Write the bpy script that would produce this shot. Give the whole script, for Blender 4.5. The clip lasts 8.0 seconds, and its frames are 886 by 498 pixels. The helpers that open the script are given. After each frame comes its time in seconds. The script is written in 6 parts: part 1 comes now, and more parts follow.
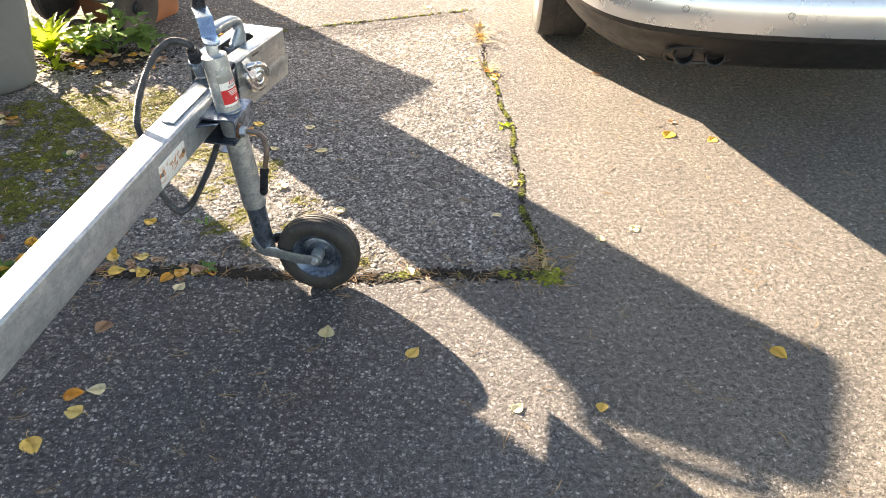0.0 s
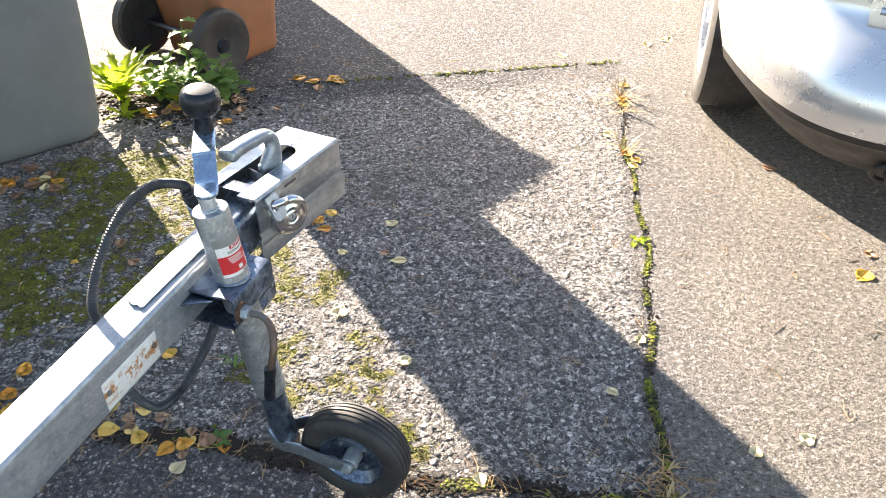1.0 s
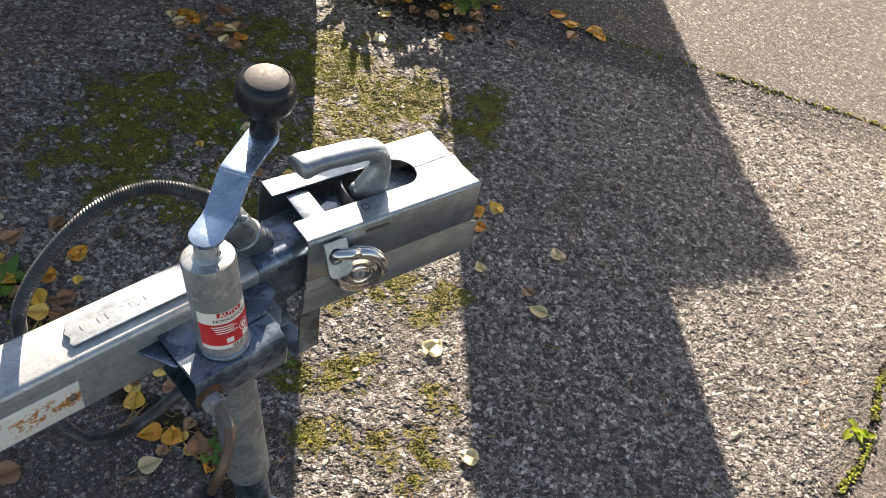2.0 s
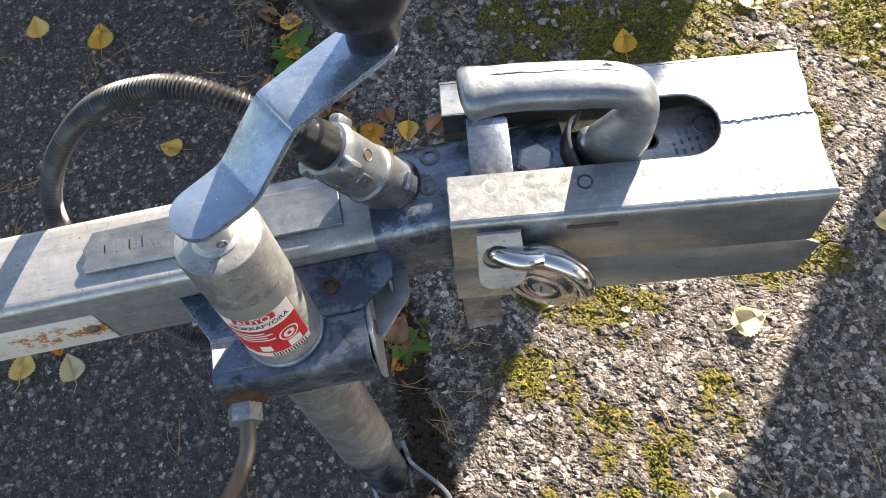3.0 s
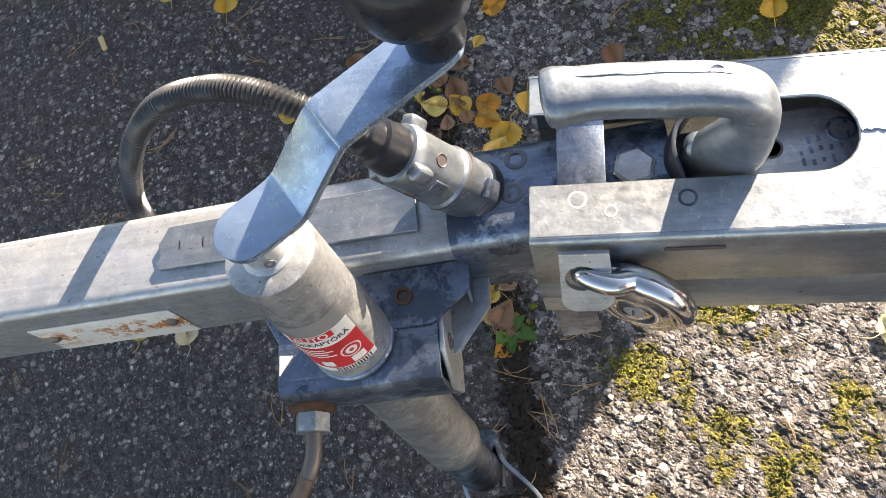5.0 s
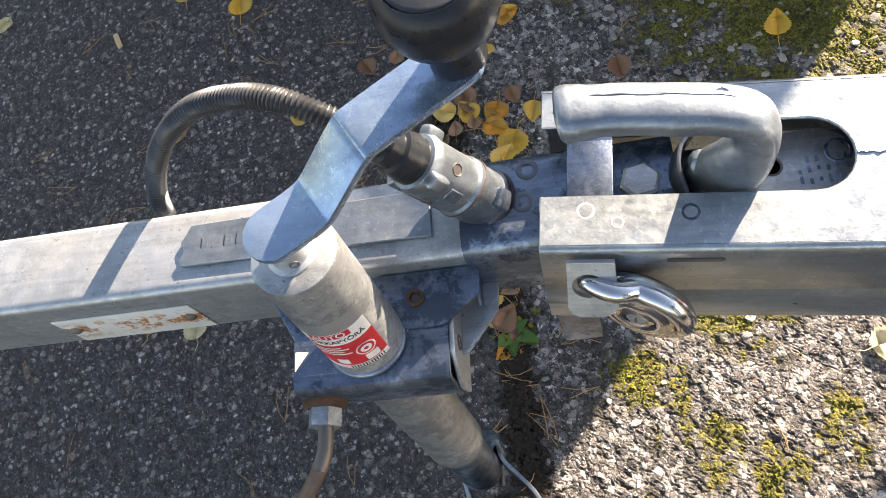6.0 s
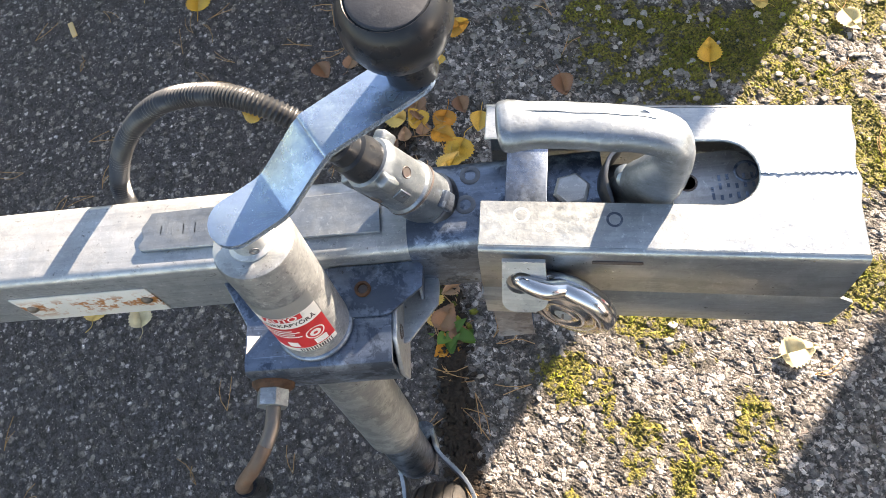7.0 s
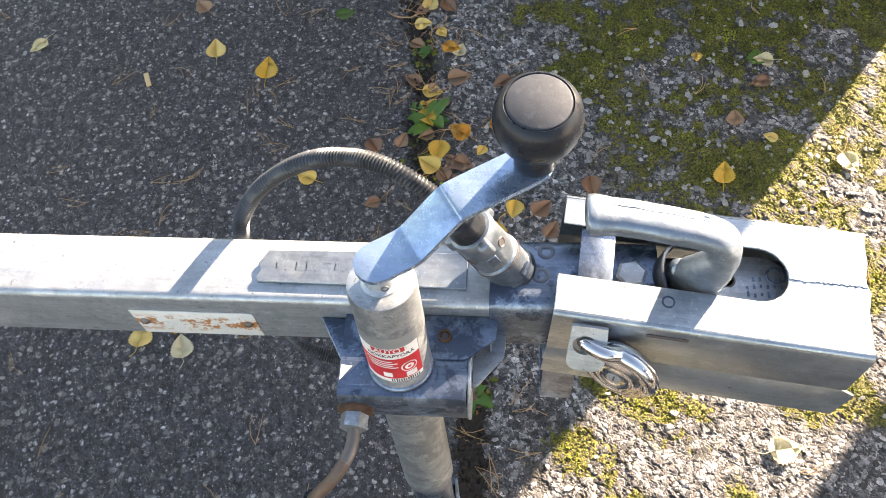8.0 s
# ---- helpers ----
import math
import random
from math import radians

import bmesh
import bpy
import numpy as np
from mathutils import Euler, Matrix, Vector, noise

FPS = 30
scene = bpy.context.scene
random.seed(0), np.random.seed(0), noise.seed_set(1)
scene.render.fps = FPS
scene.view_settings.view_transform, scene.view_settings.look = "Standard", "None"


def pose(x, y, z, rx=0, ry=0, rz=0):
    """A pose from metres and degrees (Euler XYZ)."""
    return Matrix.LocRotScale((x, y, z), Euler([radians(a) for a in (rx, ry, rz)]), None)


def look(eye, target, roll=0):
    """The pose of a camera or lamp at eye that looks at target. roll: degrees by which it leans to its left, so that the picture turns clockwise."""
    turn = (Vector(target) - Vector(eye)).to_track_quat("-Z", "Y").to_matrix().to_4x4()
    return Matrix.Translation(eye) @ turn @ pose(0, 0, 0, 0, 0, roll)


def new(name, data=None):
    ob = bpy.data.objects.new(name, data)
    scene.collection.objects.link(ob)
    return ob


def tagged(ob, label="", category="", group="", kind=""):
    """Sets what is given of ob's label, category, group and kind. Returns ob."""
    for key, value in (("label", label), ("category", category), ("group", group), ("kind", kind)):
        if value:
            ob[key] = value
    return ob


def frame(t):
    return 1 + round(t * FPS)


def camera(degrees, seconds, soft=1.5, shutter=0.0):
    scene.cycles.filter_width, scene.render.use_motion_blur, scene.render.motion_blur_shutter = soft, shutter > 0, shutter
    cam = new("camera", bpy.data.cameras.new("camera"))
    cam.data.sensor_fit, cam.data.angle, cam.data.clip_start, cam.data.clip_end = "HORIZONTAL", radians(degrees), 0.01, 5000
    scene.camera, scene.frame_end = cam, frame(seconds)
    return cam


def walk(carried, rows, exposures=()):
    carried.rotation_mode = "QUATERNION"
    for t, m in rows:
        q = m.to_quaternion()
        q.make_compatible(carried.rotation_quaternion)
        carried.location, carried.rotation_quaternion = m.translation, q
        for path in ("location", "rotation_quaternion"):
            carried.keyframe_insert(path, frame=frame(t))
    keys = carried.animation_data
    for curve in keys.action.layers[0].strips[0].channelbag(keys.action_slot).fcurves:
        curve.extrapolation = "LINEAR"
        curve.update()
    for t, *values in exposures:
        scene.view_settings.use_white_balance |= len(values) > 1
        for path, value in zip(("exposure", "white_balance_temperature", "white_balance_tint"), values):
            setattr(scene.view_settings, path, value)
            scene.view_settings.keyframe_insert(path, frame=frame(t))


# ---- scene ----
cam = camera(56.4, 8.0, 0.75)
PATH = [
    (0, (0.021, -0.082, 1.414), (0.058, 1.546, 0.253), 1.3),
    (0.2, (0.020, 0.080, 1.419), (0.069, 1.723, 0.281), 4.9),
    (0.3, (0.018, 0.157, 1.428), (0.057, 1.794, 0.282), 5.5),
    (0.5, (0.027, 0.296, 1.435), (-0.011, 1.911, 0.257), 2.8),
    (0.7, (0.055, 0.449, 1.413), (-0.128, 2.043, 0.226), -0.4),
    (0.8, (0.058, 0.540, 1.402), (-0.172, 2.125, 0.211), -0.9),
    (1, (0.088, 0.703, 1.404), (-0.195, 2.283, 0.211), -0.1),
    (1.2, (0.113, 0.848, 1.400), (-0.246, 2.378, 0.173), 0.4),
    (1.3, (0.127, 0.907, 1.388), (-0.302, 2.405, 0.142), -0.8),
    (1.5, (0.101, 1.023, 1.378), (-0.426, 2.445, 0.074), 1.7),
    (1.7, (0.066, 1.193, 1.334), (-0.493, 2.568, 0.001), 8.6),
    (1.8, (0.061, 1.225, 1.344), (-0.520, 2.577, -0.003), 11.1),
    (2, (0.018, 1.338, 1.344), (-0.66, 2.556, -0.09), 12.5),
    (2.2, (-0.037, 1.453, 1.312), (-0.842, 2.484, -0.201), 10.0),
    (3.3, (-0.224, 1.871, 1.08), (-1.033, 1.777, -0.746), -23.7),
    (3.5, (-0.231, 1.875, 1.074), (-1.052, 1.722, -0.744), -26.8),
    (4, (-0.239, 1.867, 1.072), (-1.074, 1.646, -0.732), -31.5),
    (4.5, (-0.247, 1.874, 1.076), (-1.091, 1.63, -0.721), -32.7),
    (6, (-0.24, 1.868, 1.106), (-1.087, 1.628, -0.69), -30.8),
    (6.5, (-0.218, 1.864, 1.141), (-1.052, 1.654, -0.664), -27.6),
    (6.8, (-0.206, 1.869, 1.149), (-1.031, 1.709, -0.665), -24.3),
    (7, (-0.212, 1.869, 1.151), (-1.043, 1.766, -0.665), -20.5),
    (7.3, (-0.208, 1.862, 1.170), (-1.126, 1.815, -0.604), -15.4),
    (7.5, (-0.19, 1.84, 1.196), (-1.163, 1.813, -0.552), -11.8),
    (7.7, (-0.170, 1.816, 1.224), (-1.162, 1.799, -0.513), -9.4),
    (8, (-0.153, 1.771, 1.262), (-1.152, 1.773, -0.47), -7.0),
]
walk(cam, [(t, look(eye, target, roll)) for t, eye, target, roll in PATH], [(0.0, 2.98, 8500, 15), (1.0, 2.95, 7500, 14), (1.5, 2.38, 8000, 16), (2.0, 2.1, 8100, 15), (3.5, 2.5, 8200, 17), (6.0, 2.57, 8200, 17), (7.0, 2.85, 8300, 17), (8.0, 3.15, 8400, 17)])

# ---- world and light ----
SUN_EL, SUN_DIR = 20.0, Vector((-0.665, 0.747, 0))          # towards the sun, on the plan
sun_vec = (SUN_DIR.normalized() * math.cos(radians(SUN_EL)) + Vector((0, 0, math.sin(radians(SUN_EL)))))
world = bpy.data.worlds.new("sky")
scene.world = world
world.use_nodes = True
wn = world.node_tree.nodes
sky = wn.new("ShaderNodeTexSky")
sky.sky_type, sky.sun_disc = "NISHITA", False
sky.sun_elevation, sky.sun_rotation = radians(SUN_EL), math.atan2(sun_vec.x, sun_vec.y)
sky.air_density, sky.dust_density, sky.ozone_density = 1.0, 0.45, 1.3
world.node_tree.links.new(sky.outputs[0], wn["Background"].inputs[0])
wn["Background"].inputs[1].default_value = 0.066
sun = new("sun", bpy.data.lights.new("sun", "SUN"))
sun.data.energy, sun.data.angle, sun.data.color = 5.0, radians(0.55), (1.0, 0.93, 0.835)
sun.matrix_world = look((0, 0, 0), -sun_vec)


# ---- materials ----
def shader(name, base=(0.5, 0.5, 0.5), rough=0.6, metal=0.0):
    m = bpy.data.materials.new(name)
    m.use_nodes = True
    b = m.node_tree.nodes["Principled BSDF"]
    b.inputs["Base Color"].default_value = (*base, 1)
    b.inputs["Roughness"].default_value = rough
    b.inputs["Metallic"].default_value = metal
    return m


class Nodes:
    """Short hand for building a node tree."""

    def __init__(self, m):
        self.t, self.b = m.node_tree, m.node_tree.nodes["Principled BSDF"]

    def put(self, socket, value):
        if isinstance(value, bpy.types.NodeSocket):
            self.t.links.new(value, socket)
        elif value is not None:
            socket.default_value = value

    def coords(self, kind="Object"):
        return self.t.nodes.new("ShaderNodeTexCoord").outputs[kind]

    def position(self):
        return self.t.nodes.new("ShaderNodeNewGeometry").outputs["Position"]

    def noise(self, v, scale, detail=4, rough=0.55, out=0, lac=2.0):
        n = self.t.nodes.new("ShaderNodeTexNoise")
        self.put(n.inputs["Vector"], v)
        n.inputs["Scale"].default_value, n.inputs["Detail"].default_value, n.inputs["Roughness"].default_value = scale, detail, rough
        return n.outputs[out]

    def cells(self, v, scale, out="Distance", feature="F1", rand=1.0):
        n = self.t.nodes.new("ShaderNodeTexVoronoi")
        n.feature = feature
        self.put(n.inputs["Vector"], v)
        n.inputs["Scale"].default_value = scale
        n.inputs["Randomness"].default_value = rand
        return n.outputs[out]

    def ramp(self, f, *stops, kind="LINEAR"):
        n = self.t.nodes.new("ShaderNodeValToRGB")
        n.color_ramp.interpolation = kind
        e = n.color_ramp.elements
        while len(e) < len(stops):
            e.new(0.5)
        for k, (p, c) in zip(e, stops):
            k.position = p
            k.color = (*c, 1) if isinstance(c, tuple) else (c, c, c, 1)
        self.put(n.inputs[0], f)
        return n.outputs[0]

    def maths(self, op, a, b=None, clamp=False):
        n = self.t.nodes.new("ShaderNodeMath")
        n.operation, n.use_clamp = op, clamp
        self.put(n.inputs[0], a)
        if b is not None:
            self.put(n.inputs[1], b)
        return n.outputs[0]

    def mix(self, f, a, b, kind="MIX"):
        n = self.t.nodes.new("ShaderNodeMix")
        n.data_type, n.blend_type = "RGBA", kind
        self.put(n.inputs[0], f)
        for s, v in ((n.inputs[6], a), (n.inputs[7], b)):
            self.put(s, (*v, 1) if isinstance(v, tuple) else v)
        return n.outputs[2]

    def axes(self, v):
        n = self.t.nodes.new("ShaderNodeSeparateXYZ")
        self.put(n.inputs[0], v)
        return n.outputs

    def stretch(self, v, s):
        n = self.t.nodes.new("ShaderNodeMapping")
        self.put(n.inputs[0], v)
        n.inputs["Scale"].default_value = s
        return n.outputs[0]

    def shift(self, v, by, amount):
        n = self.t.nodes.new("ShaderNodeVectorMath")
        n.operation = "MULTIPLY_ADD"
        self.put(n.inputs[0], by)
        n.inputs[1].default_value = (amount,) * 3
        self.put(n.inputs[2], v)
        return n.outputs[0]

    def random(self):
        return self.t.nodes.new("ShaderNodeObjectInfo").outputs["Random"]

    def island(self):
        return self.t.nodes.new("ShaderNodeNewGeometry").outputs["Random Per Island"]

    def bump(self, h, strength, dist, after=None):
        n = self.t.nodes.new("ShaderNodeBump")
        n.inputs["Strength"].default_value, n.inputs["Distance"].default_value = strength, dist
        self.put(n.inputs["Height"], h)
        if after is not None:
            self.put(n.inputs["Normal"], after)
        return n.outputs[0]

    def set(self, **k):
        for key, v in k.items():
            self.put(self.b.inputs[{"color": "Base Color", "rough": "Roughness", "normal": "Normal", "metal": "Metallic",
                                    "thin": "Transmission Weight", "coat": "Coat Weight"}[key]], v)


def zinc(name, lo=(0.31, 0.345, 0.38), hi=(0.455, 0.495, 0.53), r0=0.34, r1=0.42, spangle=90, dirt=0.35, metal=0.88, patchy=0.3):
    """Galvanized steel: spangle, white bloom and grime."""
    m = shader(name, hi, 0.4, 1.0)
    n = Nodes(m)
    v = n.coords()
    sp = n.cells(n.shift(v, n.noise(v, 60, 2, out=1), 0.01), spangle, "Color")
    base = n.mix(n.ramp(n.axes(sp)[0], (0.0, 0.36), (1.0, 0.64)), lo, hi)
    speck = n.ramp(n.noise(v, 340, 4, 0.65), (0.60, 0.0), (0.68, 1.0))
    base = n.mix(n.maths("MULTIPLY", speck, min(0.35, 0.7 * hi[0] - 0.1)), base, (0.72, 0.73, 0.73))
    scuff = n.ramp(n.noise(n.stretch(v, (14, 160, 160)), 1.0, 6, 0.7), (0.46, 0.0), (0.62, 1.0))
    base = n.mix(n.maths("MULTIPLY", scuff, 0.34), base, tuple(x * 0.55 for x in lo))
    bloom = n.ramp(n.noise(v, 55, 7, 0.7), (0.42, 0.0), (0.75, 1.0))
    base = n.mix(n.maths("MULTIPLY", bloom, 0.30), base, tuple(min(0.7, 1.45 * x) for x in hi))
    fleck = n.maths("MULTIPLY", n.ramp(n.noise(v, 210, 5, 0.75), (0.585, 0.0), (0.62, 1.0)), n.ramp(n.noise(v, 12, 4), (0.42, 0.0), (0.58, 1.0)))
    base = n.mix(n.maths("MULTIPLY", fleck, 0.55), base, tuple(min(0.78, 1.6 * x) for x in hi))
    grime = n.ramp(n.noise(n.stretch(v, (1, 1, 2.2)), 9, 7, 0.68), (0.48, 0.0), (0.70, 1.0))
    grime = n.maths("MULTIPLY", grime, dirt)
    base = n.mix(grime, base, (0.10, 0.088, 0.075))
    pitted = n.maths("MULTIPLY", n.ramp(n.noise(v, 150, 6, 0.8), (0.60, 0.0), (0.65, 1.0)), min(0.8, 1.6 * dirt))
    base = n.mix(pitted, base, (0.055, 0.05, 0.048))
    line = n.ramp(n.noise(n.stretch(v, (5, 330, 330)), 1.0, 3, 0.6), (0.66, 0.0), (0.70, 1.0))
    line = n.maths("MULTIPLY", line, n.ramp(n.noise(v, 16, 3), (0.45, 0.0), (0.62, 0.6)))
    base = n.mix(line, base, tuple(min(1.0, 1.5 * x) for x in hi))
    blot = n.ramp(n.noise(n.shift(v, n.noise(v, 40, 3, out=1), 0.02), 26, 5, 0.7), (0.50, 0.0), (0.56, 1.0))
    base = n.mix(n.maths("MULTIPLY", blot, patchy), base, tuple(x * 0.62 for x in lo))
    worn = n.ramp(n.noise(n.shift(v, n.noise(v, 30, 3, out=1), 0.03), 17, 6, 0.72), (0.55, 0.0), (0.64, 1.0))
    base = n.mix(n.maths("MULTIPLY", worn, patchy), base, tuple(min(0.7, 1.5 * x) for x in hi))
    fine = n.noise(v, 420, 3, 0.6)
    r = n.maths("ADD", n.ramp(n.noise(v, 150, 6, 0.65), (0.3, r0), (0.7, r1)), n.maths("MULTIPLY", n.maths("ADD", bloom, blot), 0.06))
    n.set(color=base, rough=n.maths("ADD", r, n.maths("MULTIPLY", grime, 0.3)), metal=n.maths("SUBTRACT", metal, n.maths("MULTIPLY", grime, 0.6)),
          normal=n.bump(fine, 0.16, 0.0006, n.bump(n.noise(v, 34, 4, 0.6), 0.16, 0.003)))
    return m


GALV = zinc("galvanized_steel", (0.34, 0.375, 0.405), (0.49, 0.525, 0.55), 0.36, 0.46, 90, 0.42, 0.72)
GALV_TUBE = zinc("weathered_galvanized_tube", (0.28, 0.305, 0.325), (0.45, 0.48, 0.50), 0.32, 0.42, 70, 0.42, 0.78, 0.5)
# dull zinc; shade and blue sky reflection are put into its dark colour
GALV_DARK = zinc("dull_shaded_galvanized_steel", (0.080, 0.112, 0.165), (0.215, 0.27, 0.35), 0.30, 0.40, 60, 0.5, 0.92, 0.8)
GALV_BRIGHT = zinc("bright_zinc_plate", (0.31, 0.35, 0.385), (0.425, 0.47, 0.505), 0.25, 0.35, 140, 0.25, 0.90)
SMOOTH_ZINC = zinc("smooth_zinc_strip", (0.11, 0.145, 0.20), (0.21, 0.255, 0.32), 0.20, 0.30, 120, 0.3, 0.98, 0.7)
FLOOR_ZINC = zinc("grey_pressed_plate", (0.24, 0.26, 0.285), (0.36, 0.38, 0.40), 0.34, 0.46, 80, 0.2, 0.7)
ALLOY = zinc("cast_alloy", (0.205, 0.245, 0.285), (0.285, 0.33, 0.375), 0.34, 0.44, 300, 0.22, 0.92)


def plain(name, base, rough, metal=0.0, grain=300, vary=0.25, bump=0.12, stain=None, size=12):
    m = shader(name, base, rough, metal)
    n = Nodes(m)
    v = n.coords()
    big = n.noise(v, size, 6, 0.62)
    c = n.mix(n.ramp(big, (0.32, 0.0), (0.72, 1.0)), tuple(x * (1 - vary) for x in base), tuple(min(1, x * (1 + vary)) for x in base))
    if stain:
        c = n.mix(n.ramp(n.noise(v, size * 2.3, 7, 0.7), (0.54, 0.0), (0.74, 0.8)), c, stain)
    n.set(color=c, rough=n.ramp(n.noise(v, size * 3, 5), (0.3, max(0.02, rough - 0.08)), (0.75, min(1, rough + 0.12))),
          normal=n.bump(n.noise(v, grain, 3, 0.6), bump, 0.001))
    return m


# blue-passivated zinc, tint strengthened to stand for reflected sky
CRANK = zinc("bright_sky_tinted_zinc_crank", (0.26, 0.37, 0.53), (0.37, 0.49, 0.655), 0.17, 0.25, 200, 0.12, 0.80)
CHROME = plain("polished_chrome", (0.58, 0.58, 0.59), 0.15, 1.0, 60, 0.06, 0.02)
STEEL_DARK = plain("dark_cast_steel", (0.13, 0.14, 0.155), 0.42, 0.9, 200, 0.35, 0.25, (0.05, 0.04, 0.035), 25)
RUST = plain("rusty_rod_steel", (0.18, 0.155, 0.135), 0.5, 0.6, 260, 0.4, 0.35, (0.17, 0.06, 0.025), 11)
RUST_RING = plain("brown_rust", (0.105, 0.048, 0.024), 0.70, 0.25, 300, 0.6, 0.5, (0.035, 0.02, 0.014), 60)
RUST_ROD = plain("rust_streaked_rod", (0.155, 0.105, 0.078), 0.52, 0.5, 260, 0.45, 0.35, (0.15, 0.058, 0.025), 16)
BLACK_PLASTIC = plain("black_moulded_plastic", (0.014, 0.017, 0.022), 0.30, 0.0, 500, 0.3, 0.1, (0.022, 0.025, 0.031), 30)
RUBBER = plain("black_tyre_rubber", (0.024, 0.023, 0.023), 0.62, 0.0, 300, 0.35, 0.25, (0.07, 0.062, 0.05), 18)
LABEL_WHITE = plain("white_paper_label", (0.74, 0.72, 0.68), 0.5, 0.0, 200, 0.08, 0.05, (0.45, 0.42, 0.38), 40)
LABEL_RED = plain("red_print", (0.58, 0.025, 0.03), 0.45, 0.0, 200, 0.15, 0.05)
# print; also fills holes and slots, their inner shade as flat colour
INK = plain("near_black_print_and_fill", (0.06, 0.05, 0.05), 0.5)
GOLD_GREY = plain("faded_grey_film", (0.30, 0.31, 0.305), 0.42, 0.4, 200, 0.12)
CONDUIT = plain("grey_flexible_conduit", (0.048, 0.052, 0.058), 0.36, 0.3, 200, 0.35, 0.15, (0.085, 0.088, 0.088), 22)
BROWN_BIN = plain("brown_bin_plastic", (0.235, 0.095, 0.045), 0.5, 0.0, 240, 0.15, 0.15, (0.16, 0.10, 0.07), 6)
GREY_BIN = plain("grey_bin_plastic", (0.125, 0.138, 0.143), 0.42, 0.0, 260, 0.12, 0.15, (0.17, 0.18, 0.18), 5)
# worn knob top; light reflected on it is painted as paler grey
KNOB_TOP = plain("worn_sunlit_grey_plastic", (0.045, 0.050, 0.060), 0.60, 0.0, 700, 0.15, 0.12, (0.075, 0.082, 0.092), 60)
for m, gloss in ((KNOB_TOP, 0.12), (BLACK_PLASTIC, 0.3)):
    m.node_tree.nodes["Principled BSDF"].inputs["Specular IOR Level"].default_value = gloss

TYPE_PLATE = shader("rust_spotted_type_plate", (0.7, 0.7, 0.67), 0.45)
n = Nodes(TYPE_PLATE)
v = n.coords()
ax = n.axes(v)
spot = n.ramp(n.noise(v, 95, 6, 0.72), (0.50, 0.0), (0.55, 1.0))
mid = n.ramp(n.maths("ABSOLUTE", n.maths("SUBTRACT", ax[2], 0.501)), (0.008, 1.0), (0.022, 0.0))
n.set(color=n.mix(n.maths("MULTIPLY", spot, mid), n.mix(n.noise(v, 60, 4), (0.60, 0.60, 0.57), (0.78, 0.77, 0.73)),
                  n.mix(n.noise(v, 200, 3), (0.35, 0.10, 0.02), (0.50, 0.22, 0.06))))

PAINT = shader("silver_car_paint", (0.56, 0.56, 0.57), 0.30, 0.75)
n = Nodes(PAINT)
v = n.coords()
n.set(color=n.mix(n.ramp(n.noise(v, 7, 6, 0.65), (0.4, 0.0), (0.8, 0.5)), (0.70, 0.705, 0.72), (0.58, 0.55, 0.51)),
      rough=n.ramp(n.noise(v, 12, 5), (0.3, 0.24), (0.75, 0.36)), coat=0.25)
n.b.inputs["Coat Roughness"].default_value = 0.2
GLASS_DARK = plain("dark_car_glass", (0.015, 0.017, 0.018), 0.05, 0.0, 30, 0.1, 0.0)
LAMP_RED = plain("red_tail_lamp", (0.35, 0.01, 0.012), 0.12, 0.0, 60, 0.1, 0.02)
ALLOY_WHEEL = plain("silver_wheel_paint", (0.66, 0.66, 0.66), 0.32, 0.6, 200, 0.08, 0.05, (0.35, 0.32, 0.28), 12)
CAR_PLASTIC = plain("dusty_black_car_plastic", (0.013, 0.013, 0.014), 0.5, 0.0, 300, 0.3, 0.2, (0.034, 0.031, 0.028), 7)


def leafy(name, a, b, vein=0.35, thin=0.25, spots=None):
    m = shader(name, a, 0.5)
    n = Nodes(m)
    v = n.coords()
    c = n.mix(n.random(), a, b)
    c = n.mix(n.ramp(n.noise(v, 70, 5, 0.65), (0.35, 0.0), (0.75, vein)), c, tuple(x * 0.55 for x in a))
    if spots:
        c = n.mix(n.ramp(n.noise(v, 160, 4, 0.6), (0.60, 0.0), (0.68, 1.0)), c, spots)
    n.set(color=c, rough=0.48, normal=n.bump(n.noise(v, 160, 4), 0.25, 0.001))
    trans = m.node_tree.nodes.new("ShaderNodeBsdfTranslucent")
    n.put(trans.inputs[0], c)
    both = m.node_tree.nodes.new("ShaderNodeMixShader")
    both.inputs[0].default_value = thin
    m.node_tree.links.new(n.b.outputs[0], both.inputs[1])
    m.node_tree.links.new(trans.outputs[0], both.inputs[2])
    m.node_tree.links.new(both.outputs[0], m.node_tree.nodes["Material Output"].inputs[0])
    return m


LEAF_YELLOW = leafy("yellow_birch_leaf", (0.74, 0.42, 0.05), (0.86, 0.62, 0.22), spots=(0.25, 0.12, 0.03))
LEAF_ORANGE = leafy("orange_birch_leaf", (0.62, 0.24, 0.02), (0.72, 0.36, 0.05), spots=(0.2, 0.07, 0.02))
LEAF_BROWN = leafy("brown_birch_leaf", (0.26, 0.13, 0.075), (0.42, 0.25, 0.15), spots=(0.1, 0.05, 0.03))
LEAF_PALE = leafy("pale_birch_leaf", (0.66, 0.55, 0.28), (0.72, 0.62, 0.40), spots=(0.3, 0.2, 0.08))
LEAF_GREEN = leafy("green_weed_leaf", (0.055, 0.145, 0.022), (0.12, 0.24, 0.04), thin=0.35)
DANDELION = leafy("dandelion_leaf", (0.28, 0.40, 0.03), (0.44, 0.52, 0.05), thin=0.62)
CELANDINE = leafy("celandine_leaf", (0.12, 0.23, 0.05), (0.24, 0.36, 0.10), thin=0.4)
NEEDLE = plain("dry_pine_needle", (0.38, 0.23, 0.11), 0.6, 0.0, 200, 0.35)
